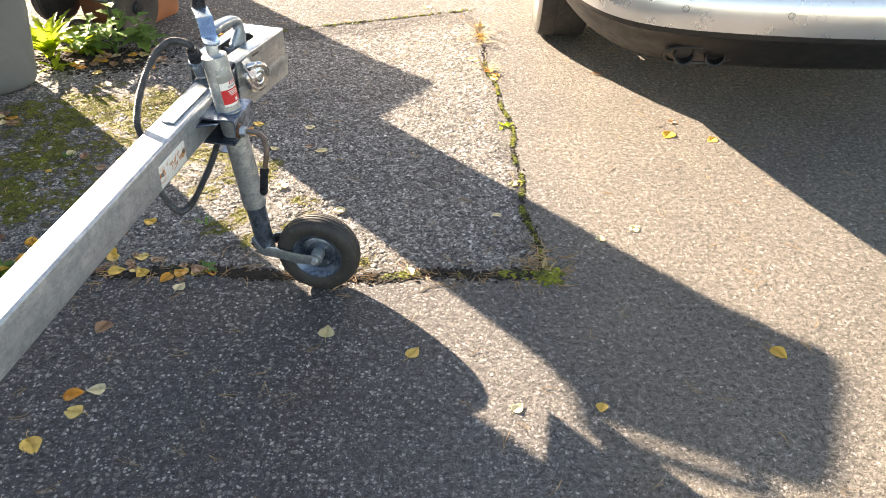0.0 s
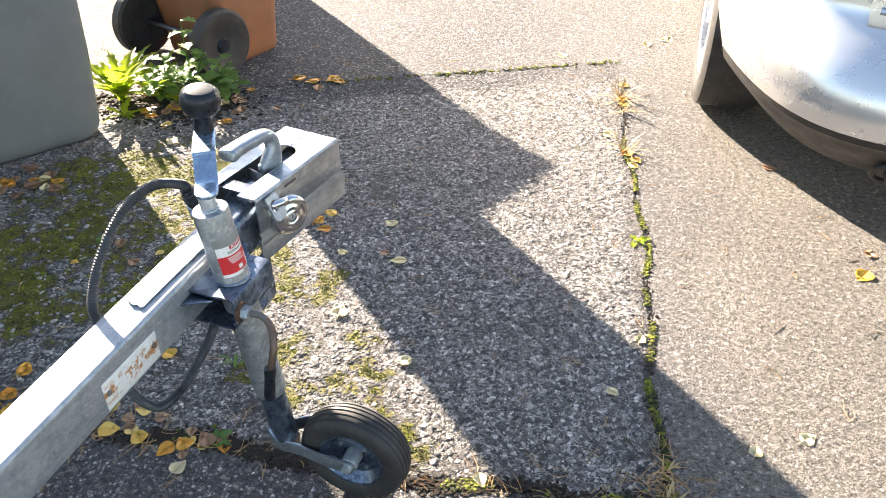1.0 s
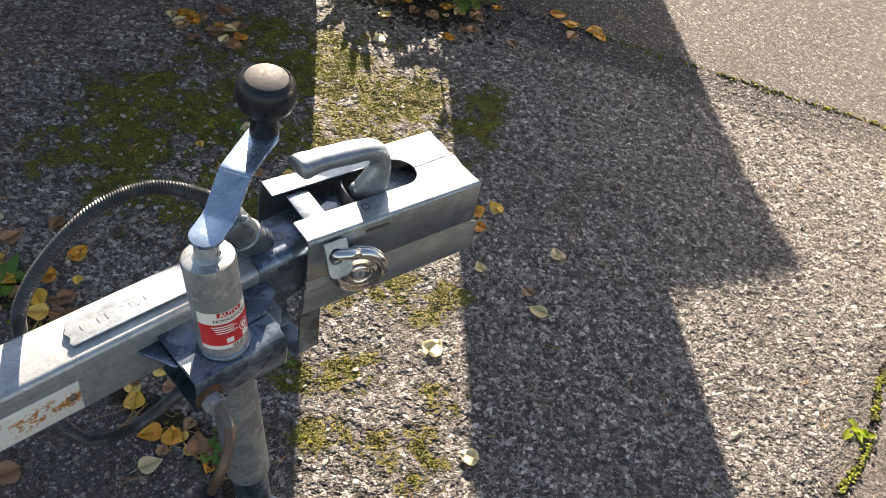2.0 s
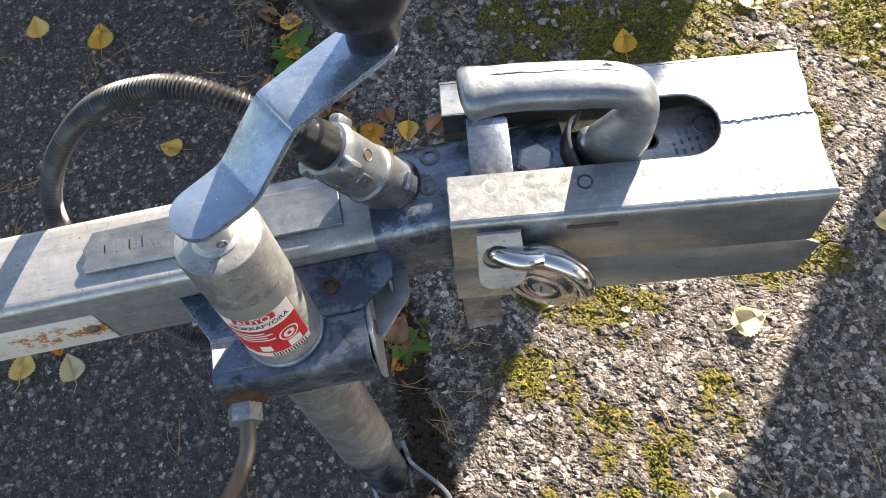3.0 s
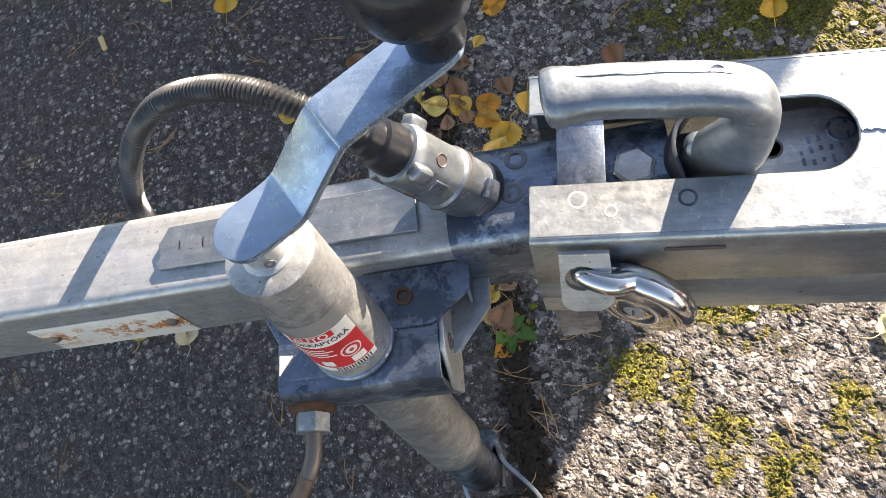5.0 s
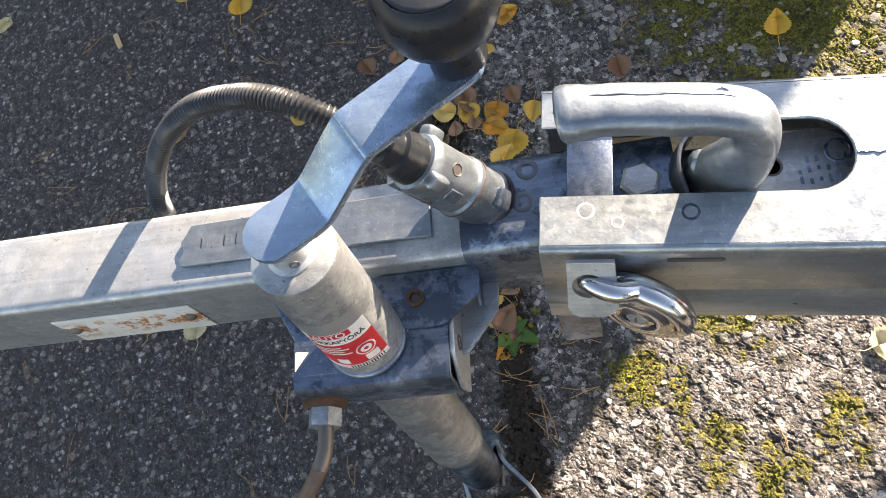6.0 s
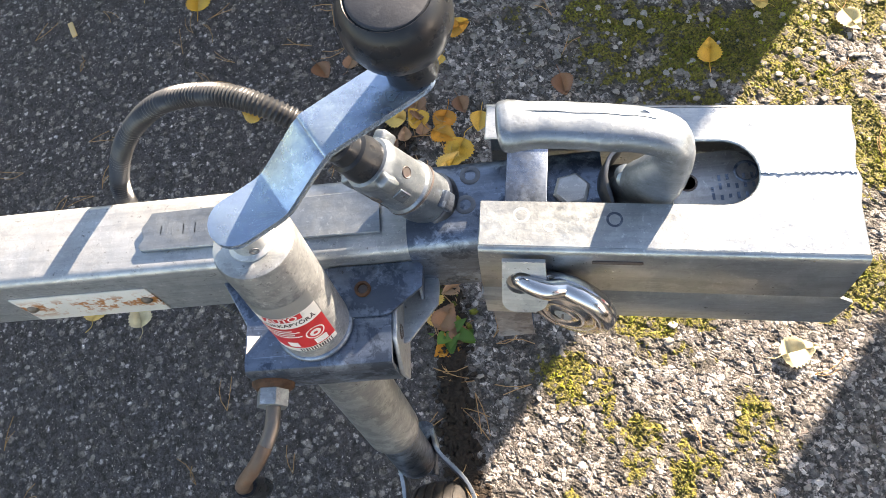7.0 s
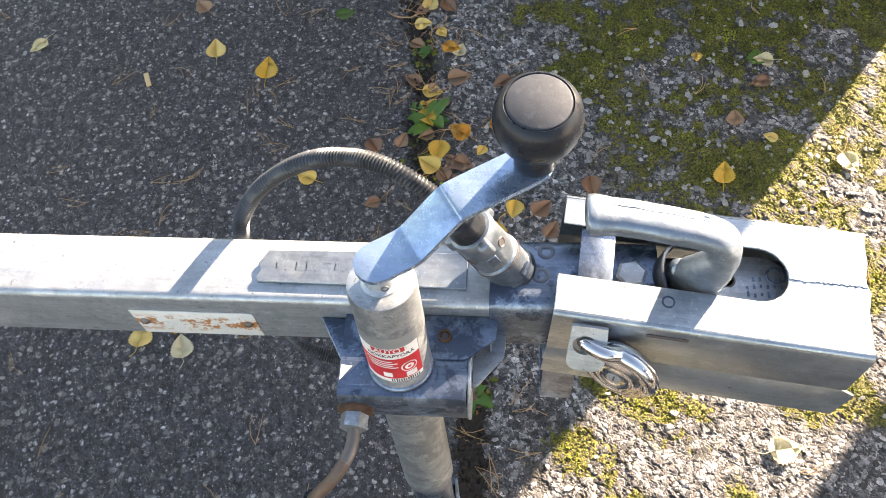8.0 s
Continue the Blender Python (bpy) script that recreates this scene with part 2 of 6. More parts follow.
STALK = plain("dry_grass_stalk", (0.42, 0.30, 0.14), 0.6, 0.0, 200, 0.3)
WOOD_CHIP = plain("pale_wood_chip", (0.62, 0.45, 0.22), 0.6, 0.0, 120, 0.2)

MOSS = shader("moss", (0.12, 0.14, 0.02), 0.9)
n = Nodes(MOSS)
v = n.position()
n.set(color=n.mix(n.ramp(n.noise(v, 22, 5, 0.6), (0.40, 0.0), (0.70, 1.0)), (0.026, 0.032, 0.006), (0.285, 0.30, 0.022)),
      normal=n.bump(n.noise(v, 700, 3), 0.6, 0.002))
LITTER = shader("crack_litter", (0.06, 0.04, 0.03), 0.95)
n = Nodes(LITTER)
v = n.position()
n.set(color=n.mix(n.noise(v, 150, 5, 0.7), (0.006, 0.005, 0.004), (0.036, 0.022, 0.013)), normal=n.bump(n.noise(v, 400, 4), 0.8, 0.003))

PEBBLE = shader("weathered_aggregate", (0.2, 0.2, 0.19), 0.85)
n = Nodes(PEBBLE)
v = n.position()
c = n.ramp(n.island(), (0.0, (0.10, 0.093, 0.083)), (0.35, (0.21, 0.197, 0.175)), (0.75, (0.29, 0.275, 0.248)), (1.0, (0.42, 0.40, 0.365)))
n.set(color=n.mix(0.45, c, n.ramp(n.noise(v, 300, 4, 0.65), (0.3, (0.07, 0.065, 0.058)), (0.75, (0.44, 0.42, 0.385)))), normal=n.bump(n.noise(v, 500, 3), 0.4, 0.002))

# ground: fine dark asphalt, and a coarse mossy old panel between the joints
CRACK_Y, CRACK_X, BACK_Y = 1.772, 0.345, 3.72
GROUND = shader("asphalt", (0.06, 0.06, 0.06), 0.85)
n = Nodes(GROUND)
p = n.position()
warp = n.shift(p, n.noise(p, 9, 3, out=1), 0.05)
px, py, pz = n.axes(warp)
wobble = n.shift(n.shift(p, n.noise(p, 130, 2, out=1), 0.009), n.noise(p, 520, 2, out=1), 0.0035)
# fine asphalt
c1 = n.cells(wobble, 118, "Color")
c1d = n.cells(wobble, 118)
fine = n.ramp(n.axes(c1)[0], (0.0, (0.024, 0.024, 0.0275)), (0.5, (0.072, 0.071, 0.079)), (0.78, (0.145, 0.143, 0.154)), (0.90, (0.34, 0.335, 0.35)), (1.0, (0.76, 0.745, 0.75)))
binder = n.ramp(n.noise(p, 700, 4, 0.75), (0.35, (0.016, 0.016, 0.0185)), (0.68, (0.145, 0.144, 0.157)))
fine = n.mix(n.ramp(c1d, (0.22, 0.0), (0.55, 1.0)), fine, binder)
# paler towards +x: brighter shade there is put into the colour
brighten_right = n.ramp(n.maths("ADD", px, n.maths("MULTIPLY", n.noise(p, 1.7, 4, 0.6), 0.5)), (0.0, 0.0), (0.45, 1.0))
fine = n.mix(n.maths("MULTIPLY", brighten_right, 0.55), fine, n.ramp(n.noise(p, 520, 4, 0.75), (0.40, (0.040, 0.039, 0.039)), (0.62, (0.34, 0.33, 0.318))))
big = n.cells(wobble, 62, "Color")
bigd = n.cells(wobble, 62)
isl = n.maths("MULTIPLY", n.ramp(n.axes(big)[1], (0.56, 0.0), (0.59, 1.0)), n.ramp(bigd, (0.30, 1.0), (0.42, 0.0)))
fine = n.mix(n.maths("MULTIPLY", isl, 0.85), fine, n.mix(n.axes(big)[2], (0.13, 0.124, 0.118), (0.46, 0.44, 0.415)))
# pits: their inner shade is painted near black as well as bumped
pits = n.ramp(n.noise(p, 260, 5, 0.72), (0.36, 1.0), (0.50, 0.0))
fine = n.mix(n.maths("MULTIPLY", pits, 0.8), fine, (0.014, 0.013, 0.012))
grit = n.cells(wobble, 300, "Color")
grit = n.maths("MULTIPLY", n.ramp(n.axes(grit)[0], (0.80, 0.0), (0.86, 1.0)), n.ramp(n.cells(wobble, 300), (0.24, 1.0), (0.36, 0.0)))
fine = n.mix(n.maths("MULTIPLY", grit, 0.9), fine, (0.60, 0.58, 0.55))
# worn, dusty to the right
dust = n.ramp(n.maths("ADD", px, n.maths("MULTIPLY", n.noise(p, 2.2, 5, 0.6), 0.5)), (0.55, 0.0), (0.85, 1.0))
fine = n.mix(n.maths("MULTIPLY", dust, 0.48), fine, n.ramp(n.noise(p, 330, 5, 0.75), (0.38, (0.050, 0.045, 0.037)), (0.50, (0.21, 0.190, 0.152)), (0.62, (0.50, 0.455, 0.370))))
# larger pocks, again with self-shadow put into the colour
pock = n.ramp(n.noise(p, 95, 5, 0.78), (0.555, 0.0), (0.605, 1.0))
fine = n.mix(n.maths("MULTIPLY", pock, 0.8), fine, (0.025, 0.023, 0.021))
crumb = n.cells(wobble, 48, "Color")
crumb = n.maths("MULTIPLY", n.ramp(n.axes(crumb)[0], (0.78, 0.0), (0.79, 1.0)), n.ramp(n.cells(wobble, 48), (0.17, 1.0), (0.26, 0.0)))
fine = n.mix(n.maths("MULTIPLY", crumb, 0.8), fine, (0.46, 0.44, 0.41))
bead = n.cells(wobble, 92, "Color")
bead = n.maths("MULTIPLY", n.ramp(n.axes(bead)[0], (0.74, 0.0), (0.75, 1.0)), n.ramp(n.cells(wobble, 92), (0.22, 1.0), (0.32, 0.0)))
fine = n.mix(n.maths("MULTIPLY", bead, 0.7), fine, n.mix(n.axes(n.cells(wobble, 92, "Color"))[1], (0.16, 0.155, 0.15), (0.56, 0.54, 0.51)))
fine = n.mix(n.ramp(n.noise(p, 3.1, 6, 0.6), (0.35, 0.0), (0.75, 0.35)), fine, (0.07, 0.067, 0.064))
mottle = n.ramp(n.noise(p, 62, 4, 0.72), (0.36, 0.50), (0.50, 1.0), (0.64, 1.55))
fine = n.mix(0.8, fine, mottle, "MULTIPLY")
# coarse asphalt
# tar between the chips, with the shade of gaps and hollows painted in
tar_shade = n.t.nodes.new("ShaderNodeAttribute")
tar_shade.attribute_name = "tar_shade"
bent = n.shift(n.shift(p, n.noise(p, 210, 2, out=1), 0.0042), n.noise(p, 700, 2, out=1), 0.0016)
c2d = n.cells(bent, 105)
stone_c = n.axes(n.cells(bent, 112, "Color"))
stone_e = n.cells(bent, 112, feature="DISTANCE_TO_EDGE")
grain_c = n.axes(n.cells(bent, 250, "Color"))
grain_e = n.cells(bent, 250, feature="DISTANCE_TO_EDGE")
whole = n.ramp(stone_c[1], (0.44, 0.0), (0.45, 1.0))
shade = n.mix(whole, grain_c[0], stone_c[0])
shade = n.maths("ADD", n.maths("MULTIPLY", shade, 0.85), n.maths("MULTIPLY", n.noise(p, 430, 4, 0.7), 0.22))
coarse = n.ramp(shade, (0.10, (0.038, 0.037, 0.037)), (0.36, (0.112, 0.109, 0.106)), (0.62, (0.225, 0.219, 0.211)), (0.84, (0.37, 0.36, 0.345)), (1.0, (0.64, 0.625, 0.60)))
coarse = n.mix(n.ramp(stone_c[2], (0.70, 0.0), (0.95, 0.30)), coarse, (0.30, 0.235, 0.20))
coarse = n.mix(n.ramp(grain_c[2], (0.75, 0.0), (0.98, 0.25)), coarse, (0.19, 0.22, 0.26))
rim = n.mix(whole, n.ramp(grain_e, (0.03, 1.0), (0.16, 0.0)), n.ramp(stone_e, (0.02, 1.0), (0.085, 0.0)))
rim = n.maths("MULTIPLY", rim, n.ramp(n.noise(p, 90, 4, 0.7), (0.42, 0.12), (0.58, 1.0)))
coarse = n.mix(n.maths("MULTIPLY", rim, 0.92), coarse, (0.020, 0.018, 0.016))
coarse = n.mix(n.ramp(n.maths("ADD", tar_shade.outputs["Fac"], n.maths("MULTIPLY", n.maths("SUBTRACT", n.noise(p, 330, 4, 0.7), 0.5), 0.9)), (0.50, 0.0), (0.72, 0.92)), coarse, n.ramp(n.noise(p, 420, 4, 0.7), (0.38, (0.018, 0.017, 0.016)), (0.62, (0.11, 0.105, 0.098))))
tone = n.ramp(n.noise(p, 620, 5, 0.8), (0.36, 0.50), (0.50, 0.98), (0.64, 1.45))
coarse = n.mix(0.6, coarse, tone, "MULTIPLY")
coarse = n.mix(0.75, coarse, mottle, "MULTIPLY")
old = n.ramp(n.noise(n.shift(p, n.noise(p, 14, 3, out=1), 0.1), 3.4, 7, 0.68), (0.46, 0.0), (0.72, 0.38))
coarse = n.mix(old, coarse, n.ramp(n.noise(p, 310, 4, 0.7), (0.40, (0.020, 0.017, 0.014)), (0.66, (0.15, 0.135, 0.115))))
at = n.t.nodes.new("ShaderNodeAttribute")
at.attribute_name = "moss"
moss_c = n.mix(n.ramp(n.noise(p, 230, 5, 0.7), (0.36, 0.0), (0.66, 1.0)), (0.014, 0.015, 0.004), (0.235, 0.215, 0.018))
# dark soil about the moss, deepened in colour for the bins' shade
soil_shade = n.ramp(at.outputs["Fac"], (0.05, 0.0), (0.5, 0.78))
coarse = n.mix(soil_shade, coarse, n.mix(n.noise(p, 240, 4, 0.7), (0.008, 0.008, 0.006), (0.07, 0.065, 0.045)))
gap = n.maths("ADD", n.maths("MULTIPLY", c2d, 0.55), n.maths("MULTIPLY", n.noise(p, 120, 4, 0.7), 0.6))
m_all = n.ramp(n.maths("ADD", n.maths("MULTIPLY", at.outputs["Fac"], 0.75), gap), (0.92, 0.0), (1.06, 1.0))
coarse = n.mix(n.maths("MULTIPLY", m_all, 0.9), coarse, moss_c)
# which panel
sharp = n.maths("MULTIPLY", n.ramp(n.maths("SUBTRACT", CRACK_X + 0.612, n.maths("ADD", px, n.maths("MULTIPLY", py, 0.056))), (0.49, 0.0), (0.51, 1.0)), n.ramp(n.maths("ADD", n.maths("SUBTRACT", py, CRACK_Y), 0.5), (0.49, 0.0), (0.51, 1.0)))
sharp = n.maths("MULTIPLY", sharp, n.ramp(n.maths("SUBTRACT", n.maths("ADD", BACK_Y + 0.5, n.maths("MULTIPLY", px, 0.35)), py), (0.49, 0.0), (0.51, 1.0)))
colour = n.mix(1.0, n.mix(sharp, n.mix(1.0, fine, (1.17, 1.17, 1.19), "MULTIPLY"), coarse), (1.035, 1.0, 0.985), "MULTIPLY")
lump = n.maths("MULTIPLY", n.maths("SUBTRACT", 1.0, rim), n.maths("ADD", 0.55, n.maths("MULTIPLY", shade, 0.35)))
top2 = n.maths("ADD", n.maths("MULTIPLY", n.noise(p, 300, 5, 0.7), 0.18), n.maths("MULTIPLY", lump, 0.34))
top1 = n.maths("MULTIPLY", n.ramp(c1d, (0.10, 1.0), (0.38, 0.85), (0.62, 0.0)), n.maths("ADD", n.maths("MULTIPLY", n.axes(c1)[1], 0.75), 0.25))
height = n.maths("ADD", n.maths("MULTIPLY", top2, sharp), n.maths("MULTIPLY", n.maths("SUBTRACT", n.maths("ADD", n.maths("MULTIPLY", top1, 0.85), n.maths("MULTIPLY", isl, 0.35)), n.maths("ADD", n.maths("MULTIPLY", pits, 0.6), n.maths("MULTIPLY", pock, 0.9))), n.maths("SUBTRACT", 1.0, sharp)))
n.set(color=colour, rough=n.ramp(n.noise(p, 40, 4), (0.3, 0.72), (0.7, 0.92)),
      normal=n.bump(height, 1.0, 0.0105, n.bump(n.noise(p, 900, 3, 0.6), 0.35, 0.0012)))


# ---- building helpers ----
def part(name, bm, material, parent=None, label="", smooth=40):
    """Links a bmesh as one mesh object under a thing or a part."""
    me = bpy.data.meshes.new(name)
    bmesh.ops.recalc_face_normals(bm, faces=bm.faces)
    bm.to_mesh(me)
    bm.free()
    me.materials.append(material)
    ob = new(name, me)
    if smooth:
        me.polygons.foreach_set("use_smooth", [True] * len(me.polygons))
        me.set_sharp_from_angle(angle=radians(smooth))
    ob.parent = parent
    if label:
        tagged(ob, label)
    return ob


def thing(name, m, label, category, group="", kind=""):
    ob = new(name)
    ob.empty_display_size = 0.1
    ob.matrix_world = m
    return tagged(ob, label, category, group, kind)


def soften(bm, width, seg=2, angle=30):
    if width > 0:
        es = [e for e in bm.edges if len(e.link_faces) == 2 and e.calc_face_angle(0) > radians(angle)]
        bmesh.ops.bevel(bm, geom=es, offset=width, segments=seg, profile=0.5, affect="EDGES", clamp_overlap=True)
    return bm


def box(lo, hi, bevel=0.002, seg=2, m=None):
    bm = bmesh.new()
    bmesh.ops.create_cube(bm, size=1.0)
    for q in bm.verts:
        for k in range(3):
            q.co[k] = lo[k] if q.co[k] < 0 else hi[k]
    soften(bm, bevel, seg)
    if m is not None:
        bm.transform(m)
    return bm


def prism(outline, h0, h1, bevel=0.001, seg=1, m=None):
    """A flat outline (x, y), raised from h0 to h1 along z."""
    bm = bmesh.new()
    f = bm.faces.new([bm.verts.new((x, y, h0)) for x, y in outline])
    up = bmesh.ops.extrude_face_region(bm, geom=[f])
    for q in up["geom"]:
        if isinstance(q, bmesh.types.BMVert):
            q.co.z = h1
    bmesh.ops.recalc_face_normals(bm, faces=bm.faces)
    soften(bm, bevel, seg, 50)
    if m is not None:
        bm.transform(m)
    return bm


def lathe(profile, seg=32, m=None, close=False):
    """A profile of (radius, height), turned about z."""
    bm = bmesh.new()
    rings = []
    for r, z in profile:
        if r < 1e-5:
            rings.append([bm.verts.new((0, 0, z))])
        else:
            rings.append([bm.verts.new((r * math.cos(2 * math.pi * k / seg), r * math.sin(2 * math.pi * k / seg), z)) for k in range(seg)])
    pairs = list(zip(rings, rings[1:])) + ([(rings[-1], rings[0])] if close else [])
    for a, b in pairs:
        for k in range(seg):
            j = (k + 1) % seg
            if len(a) == 1 and len(b) == 1:
                continue
            if len(a) == 1:
                bm.faces.new((a[0], b[j], b[k]))
            elif len(b) == 1:
                bm.faces.new((a[k], a[j], b[0]))
            else:
                bm.faces.new((a[k], a[j], b[j], b[k]))
    if m is not None:
        bm.transform(m)
    return bm


def axis(a, b):
    """A pose at a whose z points to b."""
    a, b = Vector(a), Vector(b)
    return Matrix.Translation(a) @ (b - a).to_track_quat("Z", "Y").to_matrix().to_4x4()


def rounded(points, cuts=8):
    """A smooth path through points (Catmull-Rom)."""
    ps = [Vector(q) for q in points]
    ps = [ps[0] * 2 - ps[1]] + ps + [ps[-1] * 2 - ps[-2]]
    out = []
    for i in range(1, len(ps) - 2):
        for k in range(cuts):
            t = k / cuts
            a, b, c, d = ps[i - 1:i + 3]
            out.append(0.5 * (2 * b + (c - a) * t + (2 * a - 5 * b + 4 * c - d) * t * t + (3 * b - a - 3 * c + d) * t ** 3))
    return out + [ps[-2]]


def sweep(path, radius, seg=12, flat=1.0, caps=True, m=None, first=None):
    """A round (or flattened) bar along a path; radius is a number or a function of 0..1."""
    bm = bmesh.new()
    path = [Vector(q) for q in path]
    n = len(path)
    tang = [(path[min(i + 1, n - 1)] - path[max(i - 1, 0)]).normalized() for i in range(n)]
    side = Vector(first) if first else tang[0].orthogonal().normalized()
    rings = []
    for i, (q, t) in enumerate(zip(path, tang)):
        side = (side - t * side.dot(t)).normalized()
        up = t.cross(side)
        r = radius(i / (n - 1)) if callable(radius) else radius
        rings.append([bm.verts.new(q + side * r * math.cos(2 * math.pi * k / seg) + up * r * flat * math.sin(2 * math.pi * k / seg)) for k in range(seg)])
    for a, b in zip(rings, rings[1:]):
        for k in range(seg):
            bm.faces.new((a[k], a[(k + 1) % seg], b[(k + 1) % seg], b[k]))
    if caps:
        bm.faces.new(rings[0][::-1])
        bm.faces.new(rings[-1])
    if m is not None:
        bm.transform(m)
    return bm


def strip(path, width, thick, across, bevel=0.001, m=None, ends=6):
    """A flat bar along a path, its width lying along the way across, with rounded ends."""
    bm = bmesh.new()
    path, across = [Vector(q) for q in path], Vector(across).normalized()
    n = len(path)
    rows = []
    stations = []
    d0, d1 = (path[0] - path[1]).normalized(), (path[-1] - path[-2]).normalized()
    for k in range(ends, 0, -1):
        a = math.pi / 2 * k / ends
        stations.append((path[0] + d0 * width / 2 * math.sin(a), max(0.02, math.cos(a))))
    stations += [(q, 1.0) for q in path]
    for k in range(1, ends + 1):
        a = math.pi / 2 * k / ends
        stations.append((path[-1] + d1 * width / 2 * math.sin(a), max(0.02, math.cos(a))))
    for i, (q, w) in enumerate(stations):
        t = (stations[min(i + 1, len(stations) - 1)][0] - stations[max(i - 1, 0)][0]).normalized()
        up = t.cross(across).normalized()
        rows.append([bm.verts.new(q + across * s * width / 2 * w + up * u * thick / 2) for s, u in ((-1, -1), (1, -1), (1, 1), (-1, 1))])
    for a, b in zip(rows, rows[1:]):
        for k in range(4):
            bm.faces.new((a[k], a[(k + 1) % 4], b[(k + 1) % 4], b[k]))
    bm.faces.new(rows[0][::-1])
    bm.faces.new(rows[-1])
    bmesh.ops.recalc_face_normals(bm, faces=bm.faces)
    soften(bm, bevel, 2, 60)
    if m is not None:
        bm.transform(m)
    return bm


def join(*bms):
    out = bmesh.new()
    for b in bms:
        me = bpy.data.meshes.new("tmp")
        b.to_mesh(me)
        b.free()
        out.from_mesh(me)
        bpy.data.meshes.remove(me)
    return out


def arc(cx, cy, r, a0, a1, k=8):
    return [(cx + r * math.cos(radians(a0 + (a1 - a0) * i / k)), cy + r * math.sin(radians(a0 + (a1 - a0) * i / k))) for i in range(k + 1)]


# ---- ground ----
def crack_depth(X, Y):
    """How near a place lies to one of the joints, 0..1."""
    w1 = 0.012 * np.sin(7.3 * X) + 0.007 * np.sin(19 * X + 1)
    w2 = 0.014 * np.sin(5.1 * Y + 0.4) + 0.008 * np.sin(17 * Y)
    d1 = np.where((X < 0.37) & (X > -3.0), np.abs(Y - CRACK_Y - w1), 9)
    xl = 0.362 - 0.056 * (Y - CRACK_Y)
    d2 = np.where((Y > CRACK_Y - 0.02) & (Y < 3.78), np.abs(X - xl - w2) * (1 + 0.5 * np.clip(Y - 2.3, 0, 2)), 9)
    d3 = np.where((X < 0.26) & (X > -2.2), np.abs(Y - BACK_Y - 0.15 - 0.35 * X - w1), 9)
    return np.maximum(np.maximum(np.exp(-(d1 / 0.011) ** 2), 0.4 * np.exp(-(d2 / 0.007) ** 2)), 0.12 * np.exp(-(d3 / 0.008) ** 2))


MOSS_AT = ((-0.97, 2.50, 0.20), (-1.08, 2.70, 0.24), (-0.525, 2.385, 0.05), (-1.30, 2.72, 0.28), (-1.05, 2.28, 0.17), (-1.35, 2.25, 0.26), (-0.53, 2.32, 0.045), (-0.70, 2.20, 0.05), (-0.535, 2.09, 0.06), (-0.485, 1.935, 0.05),
           (-0.445, 1.985, 0.06), (-0.335, 1.98, 0.045), (-0.33, 2.06, 0.05), (-0.30, 1.90, 0.05), (-0.36, 2.16, 0.05), (-0.87, 3.00, 0.09), (-0.84, 2.88, 0.07), (-0.20, 1.86, 0.05), (-0.62, 2.00, 0.05), (-0.76, 2.47, 0.10), (-0.86, 2.63, 0.14), (-1.00, 2.86, 0.15), (-0.64, 2.33, 0.07))


def moss_field(X, Y):
    """How mossy the old panel is, 0..1."""
    X, Y = np.asarray(X, float), np.asarray(Y, float)
    m = np.zeros_like(X)
    for cx, cy, r in MOSS_AT:
        m = np.maximum(m, np.exp(-((X - cx) ** 2 + (Y - cy) ** 2) / r ** 2))
    rough = np.zeros_like(X)
    g = np.random.default_rng(8)
    for k in range(36):
        a, f, ph = g.uniform(0, 6.3), 9 * 1.085 ** k, g.uniform(0, 6.3)
        rough += np.sin(f * (X * math.cos(a) + Y * math.sin(a)) + ph + 1.5 * np.sin(0.6 * f * (Y * math.cos(a) - X * math.sin(a)))) / 4.2
    return np.clip(1.02 * m + 0.33 * rough * (0.35 + m) - 0.09, 0, 1)


def chips(X, Y, size, seed):
    """Irregular flat stones: nearest centre's random number, offset from it, and the width of the gap beside it."""
    def hashed(i, j, k):
        h = np.sin(i * 127.1 + j * 311.7 + k * 74.7 + seed * 19.3) * 43758.5453
        return h - np.floor(h)
    gi, gj = np.floor(X / size), np.floor(Y / size)
    f1, f2 = np.full(X.shape, 9.0), np.full(X.shape, 9.0)
    rnd, ox, oy = np.zeros(X.shape), np.zeros(X.shape), np.zeros(X.shape)
    for di in (-1, 0, 1):
        for dj in (-1, 0, 1):
            i, j = gi + di, gj + dj
            dx, dy = X / size - i - 0.5 - 0.85 * (hashed(i, j, 1) - 0.5), Y / size - j - 0.5 - 0.85 * (hashed(i, j, 2) - 0.5)
            w = 0.75 + 0.5 * hashed(i, j, 3)
            dist = (np.abs(dx) ** 1.6 + np.abs(dy) ** 1.6) ** (1 / 1.6) * w
            near = dist < f1
            f2 = np.where(near, f1, np.minimum(f2, dist))
            rnd, ox, oy = np.where(near, hashed(i, j, 4), rnd), np.where(near, dx, ox), np.where(near, dy, oy)
            f1 = np.where(near, dist, f1)
    return rnd, ox, oy, f2 - f1


